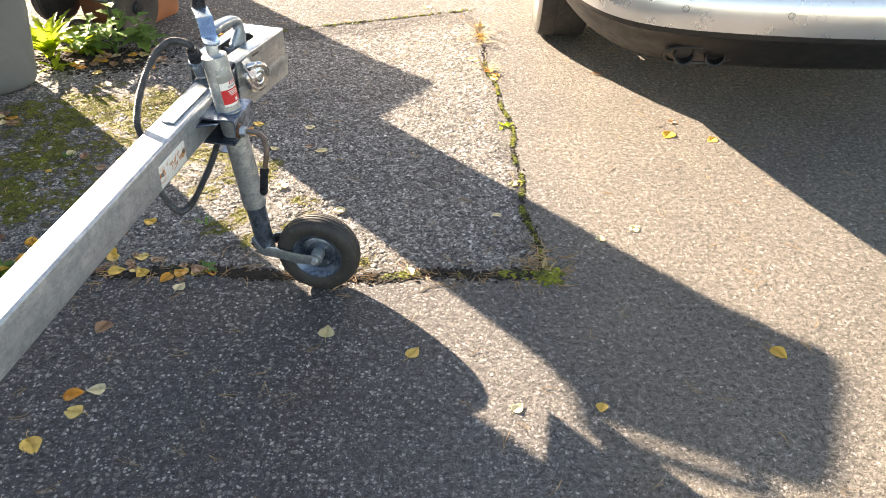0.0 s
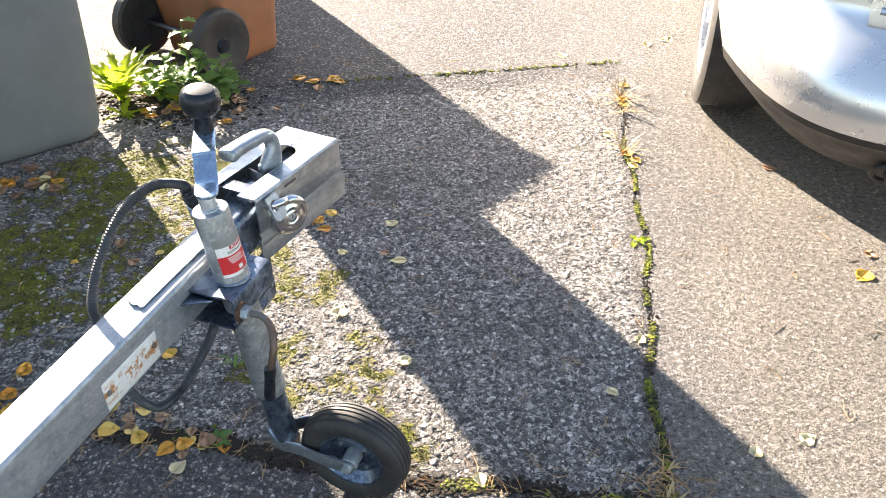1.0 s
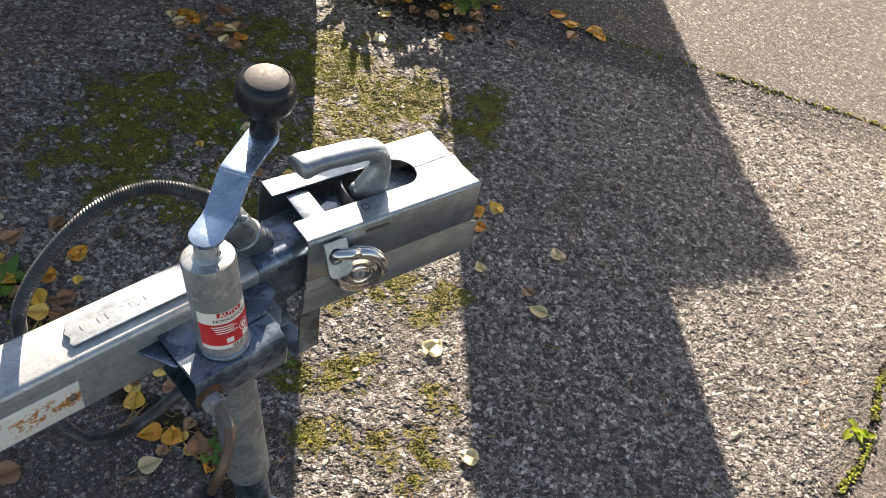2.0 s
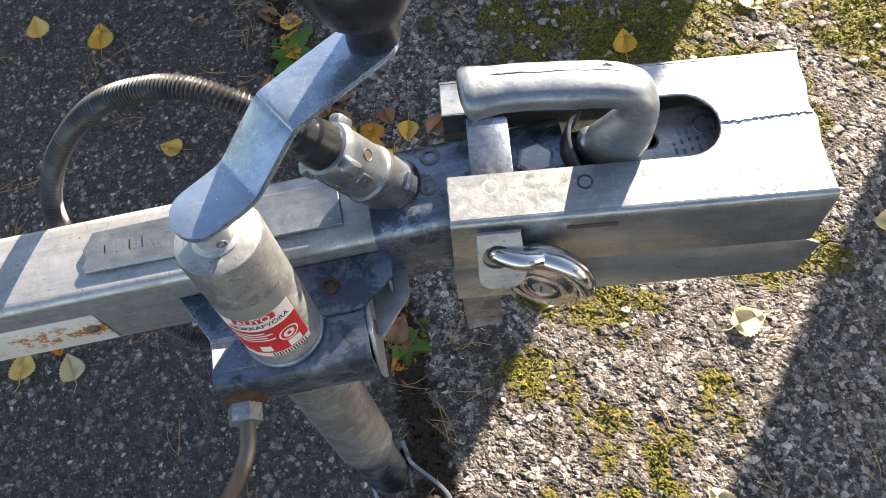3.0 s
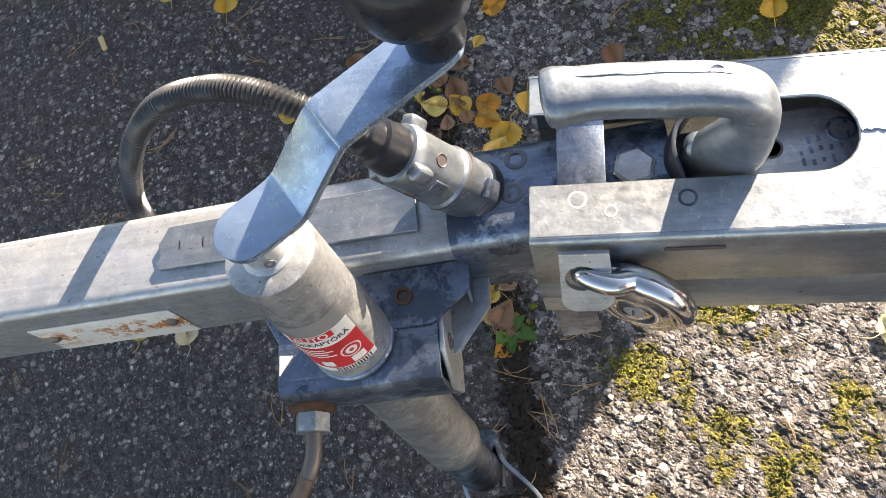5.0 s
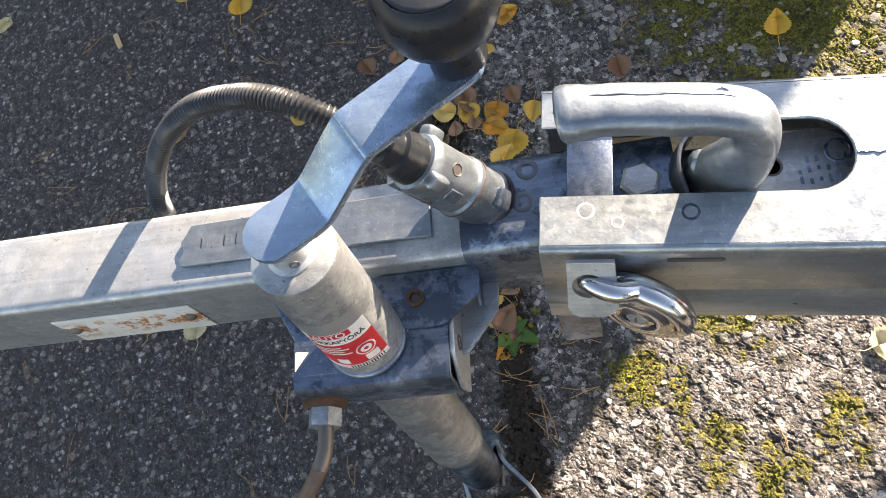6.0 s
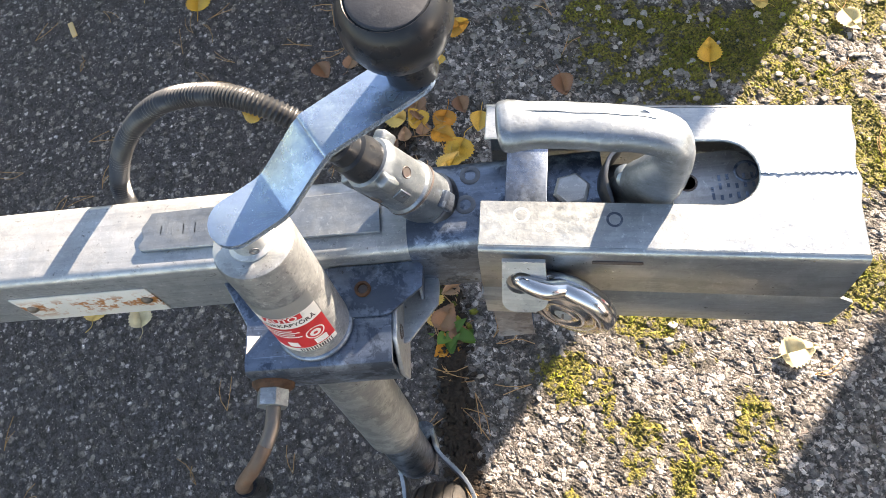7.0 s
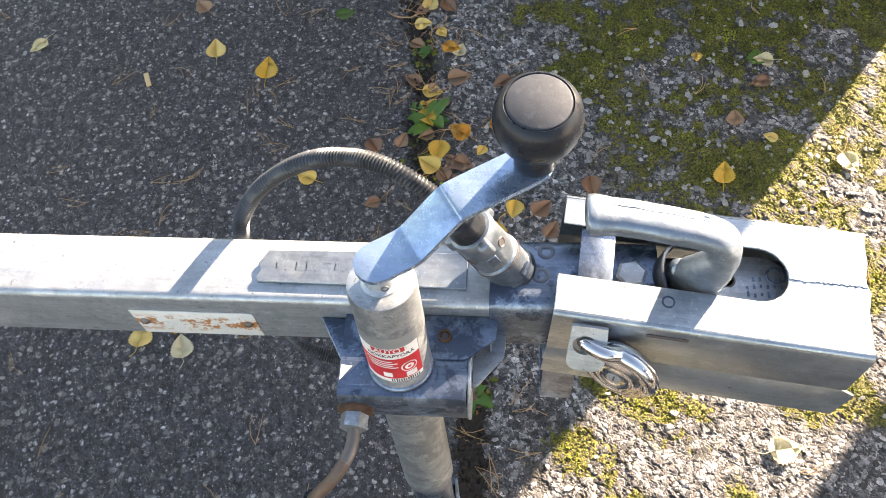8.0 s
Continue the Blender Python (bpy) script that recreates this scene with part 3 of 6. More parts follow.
def build_ground():
    xs = np.concatenate(([-900, -60, -12, -5], np.arange(-2.6, -1.72, 0.0125), np.arange(-1.72, -1.25, 0.006), np.arange(-1.25, -0.72, 0.0034), np.arange(-0.72, 0.36, 0.0026), np.arange(0.36, 2.61, 0.0125), [5, 12, 60, 900]))
    ys = np.concatenate(([-900, -60, -12, -3], np.arange(0.2, 1.76, 0.0125), np.arange(1.76, 2.60, 0.0027), np.arange(2.60, 3.0, 0.0036), np.arange(3.0, 3.95, 0.0052), np.arange(3.95, 5.01, 0.0125), [8, 14, 60, 900]))
    X, Y = np.meshgrid(xs, ys)
    near = ((np.abs(X) < 2.6) & (Y > 0.2) & (Y < 5)).astype(float)
    Z = np.zeros_like(X)
    rng = np.random.default_rng(4)
    for k in range(14):
        a, f, ph = rng.uniform(0, 6.3), rng.uniform(2, 30), rng.uniform(0, 6.3)
        Z += 0.0016 / f * np.sin(f * (X * np.cos(a) + Y * np.sin(a)) + ph)
    Z = Z * near - 0.012 * crack_depth(X, Y) * near
    inside = (X < 0.352 - 0.056 * (Y - CRACK_Y)) & (Y > CRACK_Y) & (Y < BACK_Y + 0.15 + 0.35 * X)
    # the coarse panel: tilted flat chips of two sizes; gaps and voids coloured as tar and shade
    wx = X + 0.0013 * np.sin(310 * Y + 3 * np.sin(190 * X))
    wy = Y + 0.0013 * np.sin(290 * X + 3 * np.sin(230 * Y))
    r1, ox, oy, g1 = chips(wx, wy, 0.0135, 1)
    r2, px, py, g2 = chips(wx + 3.1, wy + 1.7, 0.0075, 2)
    big = (r1 > 0.42)
    lift = np.where(big, 0.0022 + 0.0012 * (r1 * 91 % 1), 0.0005 + 0.0020 * r2) + np.where(big, 0.0026 * (ox * (r1 * 53 % 1 - 0.5) + oy * (r1 * 71 % 1 - 0.5)), 0.0024 * (px * (r2 * 53 % 1 - 0.5) + py * (r2 * 71 % 1 - 0.5)))
    gap = np.where(big, np.minimum(g1, 0.35), np.minimum(g2, g1))
    cut = np.clip(1 - gap / 0.16, 0, 1)
    hollow = np.zeros_like(X)
    for size, seed in ((0.031, 5), (0.017, 6)):
        r3, hx, hy, _ = chips(wx + 0.004 * np.sin(120 * Y), wy + 0.004 * np.sin(130 * X), size, seed)
        worn = 0.70 + 0.18 * np.tanh(4 * (X + 0.05)) + 0.10 * np.sin(5.3 * X + 3.1 * Y) * np.sin(4.1 * Y - 2.2 * X)
        hollow = np.maximum(hollow, np.where(r3 > worn, np.clip(1.15 - 2.3 * np.hypot(hx, hy), 0, 1), 0))
    Zc = lift - 0.0022 * cut - 0.0026 * hollow * np.where(big, 0.35, 1.0) - 0.0026 + rng.normal(0, 0.00022, X.shape)
    Z += np.where(inside & (X > -1.72), 0.62 * Zc, 0) * near
    tar_shade = 0.75 * cut + 0.85 * hollow * np.where(big, 0.3, 1.0)
    # dirt beside the joint, darkened further to stand for the shade there
    dirt_and_shade = 0.5 + 0.35 * np.sin(31 * X + 2 * np.sin(23 * Y)) + 0.25 * np.sin(67 * X - 41 * Y)
    tar_shade = np.clip(tar_shade + 1.0 * dirt_and_shade * np.exp(-np.maximum(Y - CRACK_Y, 0) / 0.11) * (1 - 0.5 * r2), 0, 1)
    ny, nx = X.shape
    me = bpy.data.meshes.new("ground")
    idx = np.arange(nx * ny).reshape(ny, nx)
    quads = np.stack((idx[:-1, :-1], idx[:-1, 1:], idx[1:, 1:], idx[1:, :-1]), -1).reshape(-1, 4)
    me.vertices.add(nx * ny)
    me.vertices.foreach_set("co", np.stack((X, Y, Z), -1).astype(np.float32).reshape(-1))
    me.loops.add(quads.size)
    me.loops.foreach_set("vertex_index", quads.astype(np.int32).reshape(-1))
    me.polygons.add(len(quads))
    me.polygons.foreach_set("loop_start", np.arange(0, quads.size, 4, dtype=np.int32))
    me.polygons.foreach_set("use_smooth", ~inside[:-1, :-1].reshape(-1))
    me.update(calc_edges=True)
    me.materials.append(GROUND)
    for name, value in (("moss", moss_field(X, Y) * near * inside), ("tar_shade", tar_shade)):
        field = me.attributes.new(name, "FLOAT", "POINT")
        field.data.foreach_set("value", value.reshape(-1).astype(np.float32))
    tagged(new("ground", me), "grey weathered asphalt with mossy joints and coarse patch", "ground", kind="structure")


build_ground()

# ---- trailer drawbar: x along the beam towards the coupling, y to its left, z up ----
trailer = thing("trailer_drawbar", pose(-0.570, 1.556, 0, 0, 0, 80.15), "galvanized steel trailer drawbar on a jockey wheel, with locked coupling", "trailer")


def section(pts, x0, x1, thick, steps=1, m=None):
    """A folded sheet: an open line (y, z) drawn out along x, with thickness."""
    bm = bmesh.new()
    rows = []
    for i in range(steps + 1):
        x = x0 + (x1 - x0) * i / steps
        rows.append([bm.verts.new((x, y, z)) for y, z in pts])
    for a, b in zip(rows, rows[1:]):
        for k in range(len(pts) - 1):
            bm.faces.new((a[k], a[k + 1], b[k + 1], b[k]))
    bmesh.ops.recalc_face_normals(bm, faces=bm.faces)
    bmesh.ops.solidify(bm, geom=list(bm.faces), thickness=thick)
    if m is not None:
        bm.transform(m)
    return bm


def hollow_beam(x0, x1, w, z0, z1, r):
    out = arc(-w / 2 + r, z0 + r, r, 180, 270, 5) + arc(w / 2 - r, z0 + r, r, 270, 360, 5) + arc(w / 2 - r, z1 - r, r, 0, 90, 5) + arc(-w / 2 + r, z1 - r, r, 90, 180, 5)
    bm = bmesh.new()
    rows = [[bm.verts.new((x, s * y, z0 + (z1 - z0) * (0.5 + (z - (z0 + z1) / 2) / (z1 - z0) * s))) for y, z in out]
            for x, s in ((x0 + 0.03, 0.86), (x0, 0.86), (x0, 1), (x1, 1), (x1, 0.86), (x1 - 0.03, 0.86))]
    for a, b in zip(rows, rows[1:]):
        for k in range(len(out)):
            bm.faces.new((a[k], a[(k + 1) % len(out)], b[(k + 1) % len(out)], b[k]))
    bm.faces.new(rows[0])
    bm.faces.new(rows[-1])
    return bm


beam = part("beam", hollow_beam(-1.75, 0.27, 0.071, 0.466, 0.557, 0.008), GALV, trailer, "galvanized box-section beam")
# serial number plate welded on the beam's top
edge = [(0.036, -0.017)] + [(0.240, -0.019), (0.240, 0.020)] + [(0.042, 0.018), (0.038, 0.010), (0.034, 0.004), (0.037, -0.005), (0.033, -0.012)]
plate = part("serial_plate", prism(edge, 0.5572, 0.5618, 0.0008), ALLOY, beam, "thin alloy plate with stamped marks")
rng = random.Random(5)
x = 0.052
bars = []
while x < 0.150:
    w = rng.uniform(0.0045, 0.007)
    bars.append(box((x, -0.004, 0.5615), (x + 0.0008, 0.005, 0.56187), 0))
    bars.append(box((x, rng.choice((-0.004, 0.0045)), 0.5616), (x + w, rng.choice((-0.0032, 0.0053)), 0.56187), 0))
    x += w + 0.0035
tagged(part("stamping", join(*bars), ALLOY, plate), kind="stuff")
label = part("type_plate", box((-0.103, -0.0372, 0.475), (0.025, -0.0357, 0.527), 0.0006), TYPE_PLATE, beam, "white type plate with rust spots")
for rx in (-0.0935, 0.0155):
    part("rivet", lathe([(0, 0.0035), (0.003, 0.003), (0.0052, 0.001), (0.0055, 0)], 16, axis((rx, -0.0372, 0.504), (rx, -0.05, 0.504))), RUST, label, "rusty rivet")

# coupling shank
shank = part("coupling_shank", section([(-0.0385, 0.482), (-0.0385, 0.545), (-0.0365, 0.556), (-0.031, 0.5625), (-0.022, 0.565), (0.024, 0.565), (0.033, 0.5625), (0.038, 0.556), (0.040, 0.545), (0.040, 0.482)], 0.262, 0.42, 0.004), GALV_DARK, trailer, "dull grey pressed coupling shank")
for bx, by in ((0.315, 0.022), (0.31, -0.004)):
    part("bolt_mark", lathe([(0.0045, 0.0), (0.0075, 0.0004), (0.0085, 0)], 20, pose(bx, by, 0.5652)), STEEL_DARK, shank)
for i in range(12):
    bx, bz = rng.uniform(0.285, 0.335), rng.uniform(0.487, 0.497)
    part("grime_spot", lathe([(0, 0.0006), (rng.uniform(0.001, 0.0024), 0.0)], 7, axis((bx, -0.0386, bz), (bx, -0.05, bz))), STEEL_DARK, shank)

# ---- anti-theft housing over the coupling ----
HM = pose(0.3270, 0.0080, 0.592, 0, 2.4, -6.0)       # its top's rear middle; x forwards
HW, HL, SL = 0.0635, 0.277, 0.206                     # half width, length, slot length
SR, SC = 0.0270, 0.004                                # slot half width and middle
slot = arc(SL - SR, SC, SR, 90, -90, 12)
FW = HW - 0.0032                                      # where the top begins to fold down
outline = [(0, FW), (0, SC + SR)] + slot + [(0, SC - SR), (0, -FW), (HL, -FW)] + [(HL - 0.002, -0.02), (HL + 0.001, 0.0), (HL - 0.003, 0.012), (HL, 0.03), (HL - 0.001, 0.05)] + [(HL, FW)]
lock_box = part("coupling_lock_box", prism(outline[::-1], -0.003, 0.0, 0.0008, 1), GALV_BRIGHT, trailer, "bright galvanized anti-theft housing with dented front edge")
lock_box.matrix_local = HM


def housing_side(s):
    """A folded side sheet with a crease, a raked front and a cut-back foot."""
    prof = [(FW, 0.0), (HW - 0.0014, -0.0004), (HW, -0.0018), (HW + 0.0010, -0.0040), (HW + 0.0016, -0.007), (HW + 0.0045, -0.067), (HW + 0.0016, -0.071), (HW + 0.0016, -0.074), (HW + 0.0045, -0.078), (HW + 0.0015, -0.137)]
    bm = bmesh.new()
    rows = []
    for i in range(9):
        t = i / 8
        rows.append([bm.verts.new((t * (HL + (0.0 if z > -0.075 else 0.012)) , s * y, z)) for y, z in prof])
    for a, b in zip(rows, rows[1:]):
        for k in range(len(prof) - 1):
            bm.faces.new((a[k], a[k + 1], b[k + 1], b[k]))
    bmesh.ops.recalc_face_normals(bm, faces=bm.faces)
    bmesh.ops.solidify(bm, geom=list(bm.faces), thickness=0.003)
    return bm


for s in (1, -1):
    part("side_sheet", housing_side(s), GALV_BRIGHT, lock_box)
part("front_lip", box((HL - 0.004, -HW + 0.003, -0.040), (HL - 0.001, HW - 0.003, -0.003), 0.001), GALV_BRIGHT, lock_box)
# the weld line on the top, a slot and stamp marks
weld_rng = random.Random(17)
weld = [Vector((SL + 0.001 + 0.0675 * t / 40, 0.003 + 0.002 * t / 40 + weld_rng.uniform(-0.0008, 0.0008), 0.0002)) for t in range(41)]
widths = [weld_rng.uniform(0.0003, 0.0010) * (1.3 - 0.5 * t / 40) for t in range(41)]
part("weld_line", sweep(weld, lambda t: widths[round(40 * t)], 6), GALV_DARK, lock_box, "ragged weld seam")
part("slot_mark", prism(arc(0.0865, 0, 0.0024, 90, 270, 6) + arc(0.1195, 0, 0.0024, -90, 90, 6), 0, 0.0012, 0, 1, pose(0, -HW - 0.0016, -0.0142, 90, 0, 0)), INK, lock_box, "dark narrow slot")
for mx, my, mr in ((0.031, -0.035, 0.0065), (0.052, -0.044, 0.0045), (0.100, -0.037, 0.0062)):
    part("stamp_mark", lathe([(mr * 0.70, 0.0), (mr * 0.8, 0.00012), (mr * 0.92, 0.00012), (mr, 0.0)], 20, pose(mx, my, 0.0)), GALV if mx < 0.09 else GALV_DARK, lock_box)
# the cross strap with the padlock ear
part("cross_strap", box((0.018, -HW + 0.004, -0.0085), (0.050, 0.040, -0.0045), 0.0008), SMOOTH_ZINC, lock_box)
EAR = pose(0, -HW - 0.0022, -0.0030, 62, 0, 0)
ring_in = arc(0.0320, -0.0245, 0.0108, 90, 450, 20)
ear_out = [(0.018, -0.004)] + arc(0.029, -0.043, 0.011, 180, 270, 6) + arc(0.040, -0.041, 0.013, 270, 360, 6) + [(0.052, -0.030), (0.0500, -0.004)]
bm = prism(ear_out, 0, 0.0042, 0, 1)
bmesh.ops.delete(bm, geom=[f for f in bm.faces if abs(f.normal.z) > 0.9], context="FACES_ONLY")
loops = []
for z in (0.0, 0.0042):
    outer = [bm.verts.new((x, y, z)) for x, y in ear_out]
    inner = [bm.verts.new((x, y, z)) for x, y in ring_in[:-1]]
    rim_edges = [bm.edges.new((a, b)) for lp in (outer, inner) for a, b in zip(lp, lp[1:] + lp[:1])]
    bmesh.ops.triangle_fill(bm, edges=rim_edges, use_beauty=True)
    loops.append(inner)
for k in range(20):
    bm.faces.new((loops[0][k], loops[0][(k + 1) % 20], loops[1][(k + 1) % 20], loops[1][k]))
bmesh.ops.remove_doubles(bm, verts=bm.verts, dist=1e-5)
bm.transform(EAR)
part("padlock_ear", bm, GALV, lock_box, "zinc ear with a round hole for the padlock")
part("guide_rail", box((-0.002, -HW - 0.004, -0.100), (0.055, -HW + 0.004, -0.086), 0.001), GALV_BRIGHT, lock_box)

# coupling head inside the housing
head = part("coupling_head", join(box((0.352, -0.0335, 0.492), (0.585, 0.030, 0.5535), 0.012, 3)), STEEL_DARK, trailer, "dark cast coupling head with stamped marks")
part("front_plate", prism([(0.455, 0.024)] + arc(0.512, -0.005, 0.030, 80, -80, 10) + [(0.455, -0.034)], 0.5535, 0.5615, 0.002, 2, None), FLOOR_ZINC, head, "stamped steel plate")
rows = []
for i in range(6):
    for k in range(rng.randint(2, 4)):
        bx, by = 0.500 + i * 0.0062, -0.020 + k * 0.0085 + rng.uniform(0, 0.003)
        rows.append(box((bx, by, 0.5614), (bx + 0.0022, by + rng.uniform(0.003, 0.006), 0.5618), 0))
tagged(part("stamping", join(*rows), GALV_DARK, head), kind="stuff")
part("round_stamp", lathe([(0.0072, 0), (0.0078, 0.0004), (0.0090, 0.0004), (0.0096, 0)], 28, pose(0.5285, 0.0040, 0.5615)), GALV_DARK, head)
part("pin_hole", lathe([(0, 0.0), (0.0045, 0.0), (0.0055, 0.0006), (0.0058, 0)], 16, pose(0.4835, -0.0015, 0.5615) @ Matrix.Diagonal((1.35, 1.35, 1, 1))), INK, head, "dark pin hole")
curl = rounded([(0.421, -0.034, 0.560), (0.420, -0.018, 0.570), (0.417, -0.002, 0.576), (0.421, 0.014, 0.577), (0.430, 0.026, 0.572)], 6)
part("casting_rib", strip([q - Vector((0, 0, 0.007)) for q in curl], 0.030, 0.0035, (0.25, 0, 1), 0.001, None, 2), STEEL_DARK, head, "curved dark steel web")
part("hex_bolt", join(lathe([(0, 0), (0.0185, 0), (0.0185, 0.003), (0.0150, 0.0035)], 28, pose(0.3945, -0.001, 0.5545)), soften(lathe([(0.0150, 0.002), (0.0150, 0.0135), (0.0125, 0.0155), (0, 0.0160)], 6, pose(0.3945, -0.001, 0.5545, 0, 0, 12)), 0.0009, 2)), GALV, head, "zinc hexagon bolt")
# handle
def loft(path, rx, ry, power=2.6, seg=24, first=(0, 1, 0)):
    """A bar of rounded-square section along a path; rx and ry are half widths as functions of 0..1."""
    bm = bmesh.new()
    path = [Vector(q) for q in path]
    n, side, rings = len(path), Vector(first), []
    for i, q in enumerate(path):
        t = (path[min(i + 1, n - 1)] - path[max(i - 1, 0)]).normalized()
        side = (side - t * side.dot(t)).normalized()
        up, a, b = t.cross(side), rx(i / (n - 1)), ry(i / (n - 1))
        ring = []
        for k in range(seg):
            c, d = math.cos(2 * math.pi * k / seg), math.sin(2 * math.pi * k / seg)
            lump = 1 + 0.05 * noise.noise((q + side * a * c + up * b * d) * 42) + 0.02 * noise.noise((q + side * a * c + up * b * d) * 120)
            ring.append(bm.verts.new(q + (side * a * math.copysign(abs(c) ** (2 / power), c) + up * b * math.copysign(abs(d) ** (2 / power), d)) * lump))
        rings.append(ring)
    for a, b in zip(rings, rings[1:]):
        for k in range(seg):
            bm.faces.new((a[k], a[(k + 1) % seg], b[(k + 1) % seg], b[k]))
    bm.faces.new(rings[0][::-1])
    bm.faces.new(rings[-1])
    return bm


def table(*rows):
    return lambda t: float(np.interp(t, [a for a, _ in rows], [b for _, b in rows]))


hp = rounded([(0.3435, 0.0095, 0.6565), (0.352, 0.0095, 0.6570), (0.372, 0.0085, 0.6565), (0.410, 0.0045, 0.6535), (0.440, 0.0005, 0.6500), (0.459, -0.0035, 0.6440), (0.4655, -0.0075, 0.6330), (0.4640, -0.0110, 0.6180), (0.4570, -0.0110, 0.6000), (0.4500, -0.0080, 0.5820), (0.4475, -0.0060, 0.5640)], 7)
grip_w = table((0, 0.0050), (0.008, 0.0115), (0.022, 0.0165), (0.05, 0.0192), (0.10, 0.0200), (0.20, 0.0180), (0.45, 0.0175), (0.55, 0.0165), (0.68, 0.0140), (0.80, 0.0130), (1.0, 0.0150))
grip_h = table((0, 0.0030), (0.008, 0.0070), (0.022, 0.0108), (0.05, 0.0128), (0.10, 0.0132), (0.20, 0.0115), (0.45, 0.0112), (0.55, 0.0122), (0.68, 0.0140), (0.80, 0.0200), (1.0, 0.0260))
hp = [q + Vector((0, -0.0026, 0)) for q in hp]
handle = part("coupling_handle", loft(hp, lambda t: 0.94 * grip_w(t), grip_h), ALLOY, trailer, "smooth die-cast alloy handle")
part("mould_seam", sweep([q + Vector((0, 0.0045, 0.0119)) for q in hp[4:33]], 0.0003, 5), ALLOY, handle)
part("ejector_mark", lathe([(0, 0.0001), (0.0042, 0.0001), (0.0048, 0.0005), (0.0056, -0.002)], 20, pose(0.4440, 0.0015, 0.6602, 6, 12, 0)), ALLOY, handle)
part("pivot_boss", join(lathe([(0, 0.0030), (0.0030, 0.0030), (0.0042, 0.0042), (0.0070, 0.0030), (0.0090, -0.006)], 20, axis((0.4345, -0.006, 0.5880), (0.425, -0.055, 0.625))),
                        lathe([(0, 0.0045), (0.0035, 0.0035), (0.0060, -0.004)], 16, axis((0.4540, -0.019, 0.5960), (0.452, -0.065, 0.625)))), ALLOY, handle)
part("handle_base", join(lathe([(0, 0), (0.0215, 0), (0.0210, 0.008), (0.0150, 0.016), (0, 0.018)], 24, pose(0.4480, -0.0075, 0.557) @ Matrix.Diagonal((1.15, 0.95, 1, 1))), lathe([(0, 0), (0.0125, 0), (0.0110, 0.005), (0, 0.006)], 24, pose(0.458, -0.030, 0.564))), ALLOY, head)

# padlock
disc_at = axis((0.3845, -0.0800, 0.5275), (0.3845 - 0.45, -0.0800 - 0.88, 0.5275 + 0.10))
LR = 0.0395
lock_prof = [(0, 0.0118), (0.0100, 0.0118), (0.0125, 0.0104), (0.0150, 0.0118), (0.0200, 0.0116), (0.0235, 0.0090), (0.0260, 0.0086), (0.0300, 0.0092), (0.0345, 0.0074), (0.0380, 0.0040), (LR, 0.0)]
pad = part("padlock", lathe(lock_prof + [(r, -z) for r, z in lock_prof[-2::-1]], 56, disc_at), CHROME, trailer, "round polished disc padlock hanging in the ear")
eye_at = HM @ EAR @ Vector((0.0335, -0.0235, 0.002))
eye_out = (HM.to_3x3() @ EAR.to_3x3() @ Vector((0.25, 0.10, 1.0))).normalized()
eye_in = disc_at.inverted() @ eye_at
turn_a = math.atan2(eye_in.y, eye_in.x)
way_round = 1 if (disc_at.to_3x3() @ Vector((-math.sin(turn_a), math.cos(turn_a), 0))).z > 0 else -1


def rim_at(deg):
    a = turn_a + way_round * radians(deg)
    return disc_at @ Vector((0.0320 * math.cos(a), 0.0320 * math.sin(a), 0.0046))


hoop = rounded([eye_at - eye_out * 0.010, eye_at, eye_at.lerp(rim_at(34), 0.5) + eye_out * 0.0065] + [rim_at(d) for d in (34, 54, 74, 94, 114, 134, 150)], 5)
part("shackle", sweep(hoop, table((0, 0.0070), (0.3, 0.0082), (0.85, 0.0076), (0.96, 0.0050), (1.0, 0.0015)), 18), CHROME, pad)
part("key_cover", lathe([(0, 0.0004), (0.0060, 0.0003), (0.0072, 0)], 24, disc_at @ pose(0, 0, 0.0119)), GALV, pad)
part("key_slot", box((-0.0009, -0.0040, 0.0121), (0.0009, 0.0040, 0.0127), 0, m=disc_at), INK, pad)
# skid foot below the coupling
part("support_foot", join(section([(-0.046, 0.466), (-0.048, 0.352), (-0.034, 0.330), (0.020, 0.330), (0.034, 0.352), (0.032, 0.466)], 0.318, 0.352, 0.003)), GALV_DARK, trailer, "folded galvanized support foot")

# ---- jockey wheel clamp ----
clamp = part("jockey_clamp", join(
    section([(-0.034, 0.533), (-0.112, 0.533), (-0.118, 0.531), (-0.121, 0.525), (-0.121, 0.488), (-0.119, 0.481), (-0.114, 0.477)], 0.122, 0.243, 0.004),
    section([(-0.114, 0.4715), (-0.036, 0.4715)], 0.122, 0.243, 0.004)), GALV_DARK, trailer, "folded steel clamp bracket, its shade coloured in as blue-grey")
# the paler GALV gives this plate its lit look by colour
part("end_plate", prism([(-0.036, 0.470), (-0.117, 0.470), (-0.120, 0.500), (-0.100, 0.531), (-0.036, 0.531)], 0, 0.004, 0.0008, 1, Matrix(((0, 0, 1, 0.243), (1, 0, 0, 0), (0, 1, 0, 0), (0, 0, 0, 1)))), GALV, clamp)
gusset = part("gusset", prism([(0.190, -0.0362), (0.266, -0.0362), (0.2705, -0.0420), (0.2695, -0.0590), (0.2440, -0.0790), (0.2380, -0.0810), (0.190, -0.0810)], 0.5335, 0.5375, 0.0012, 2), GALV_DARK, clamp, "bent gusset plate with a bolt hole")
part("bolt_hole", lathe([(0, 0.0), (0.0050, 0.0), (0.0054, 0.0024), (0.0078, 0.0024), (0.0080, 0.0)], 20, pose(0.2205, -0.0580, 0.5376) @ Matrix.Diagonal((0.85, 0.85, 1, 1))), RUST_RING, clamp, "rust-ringed hole")
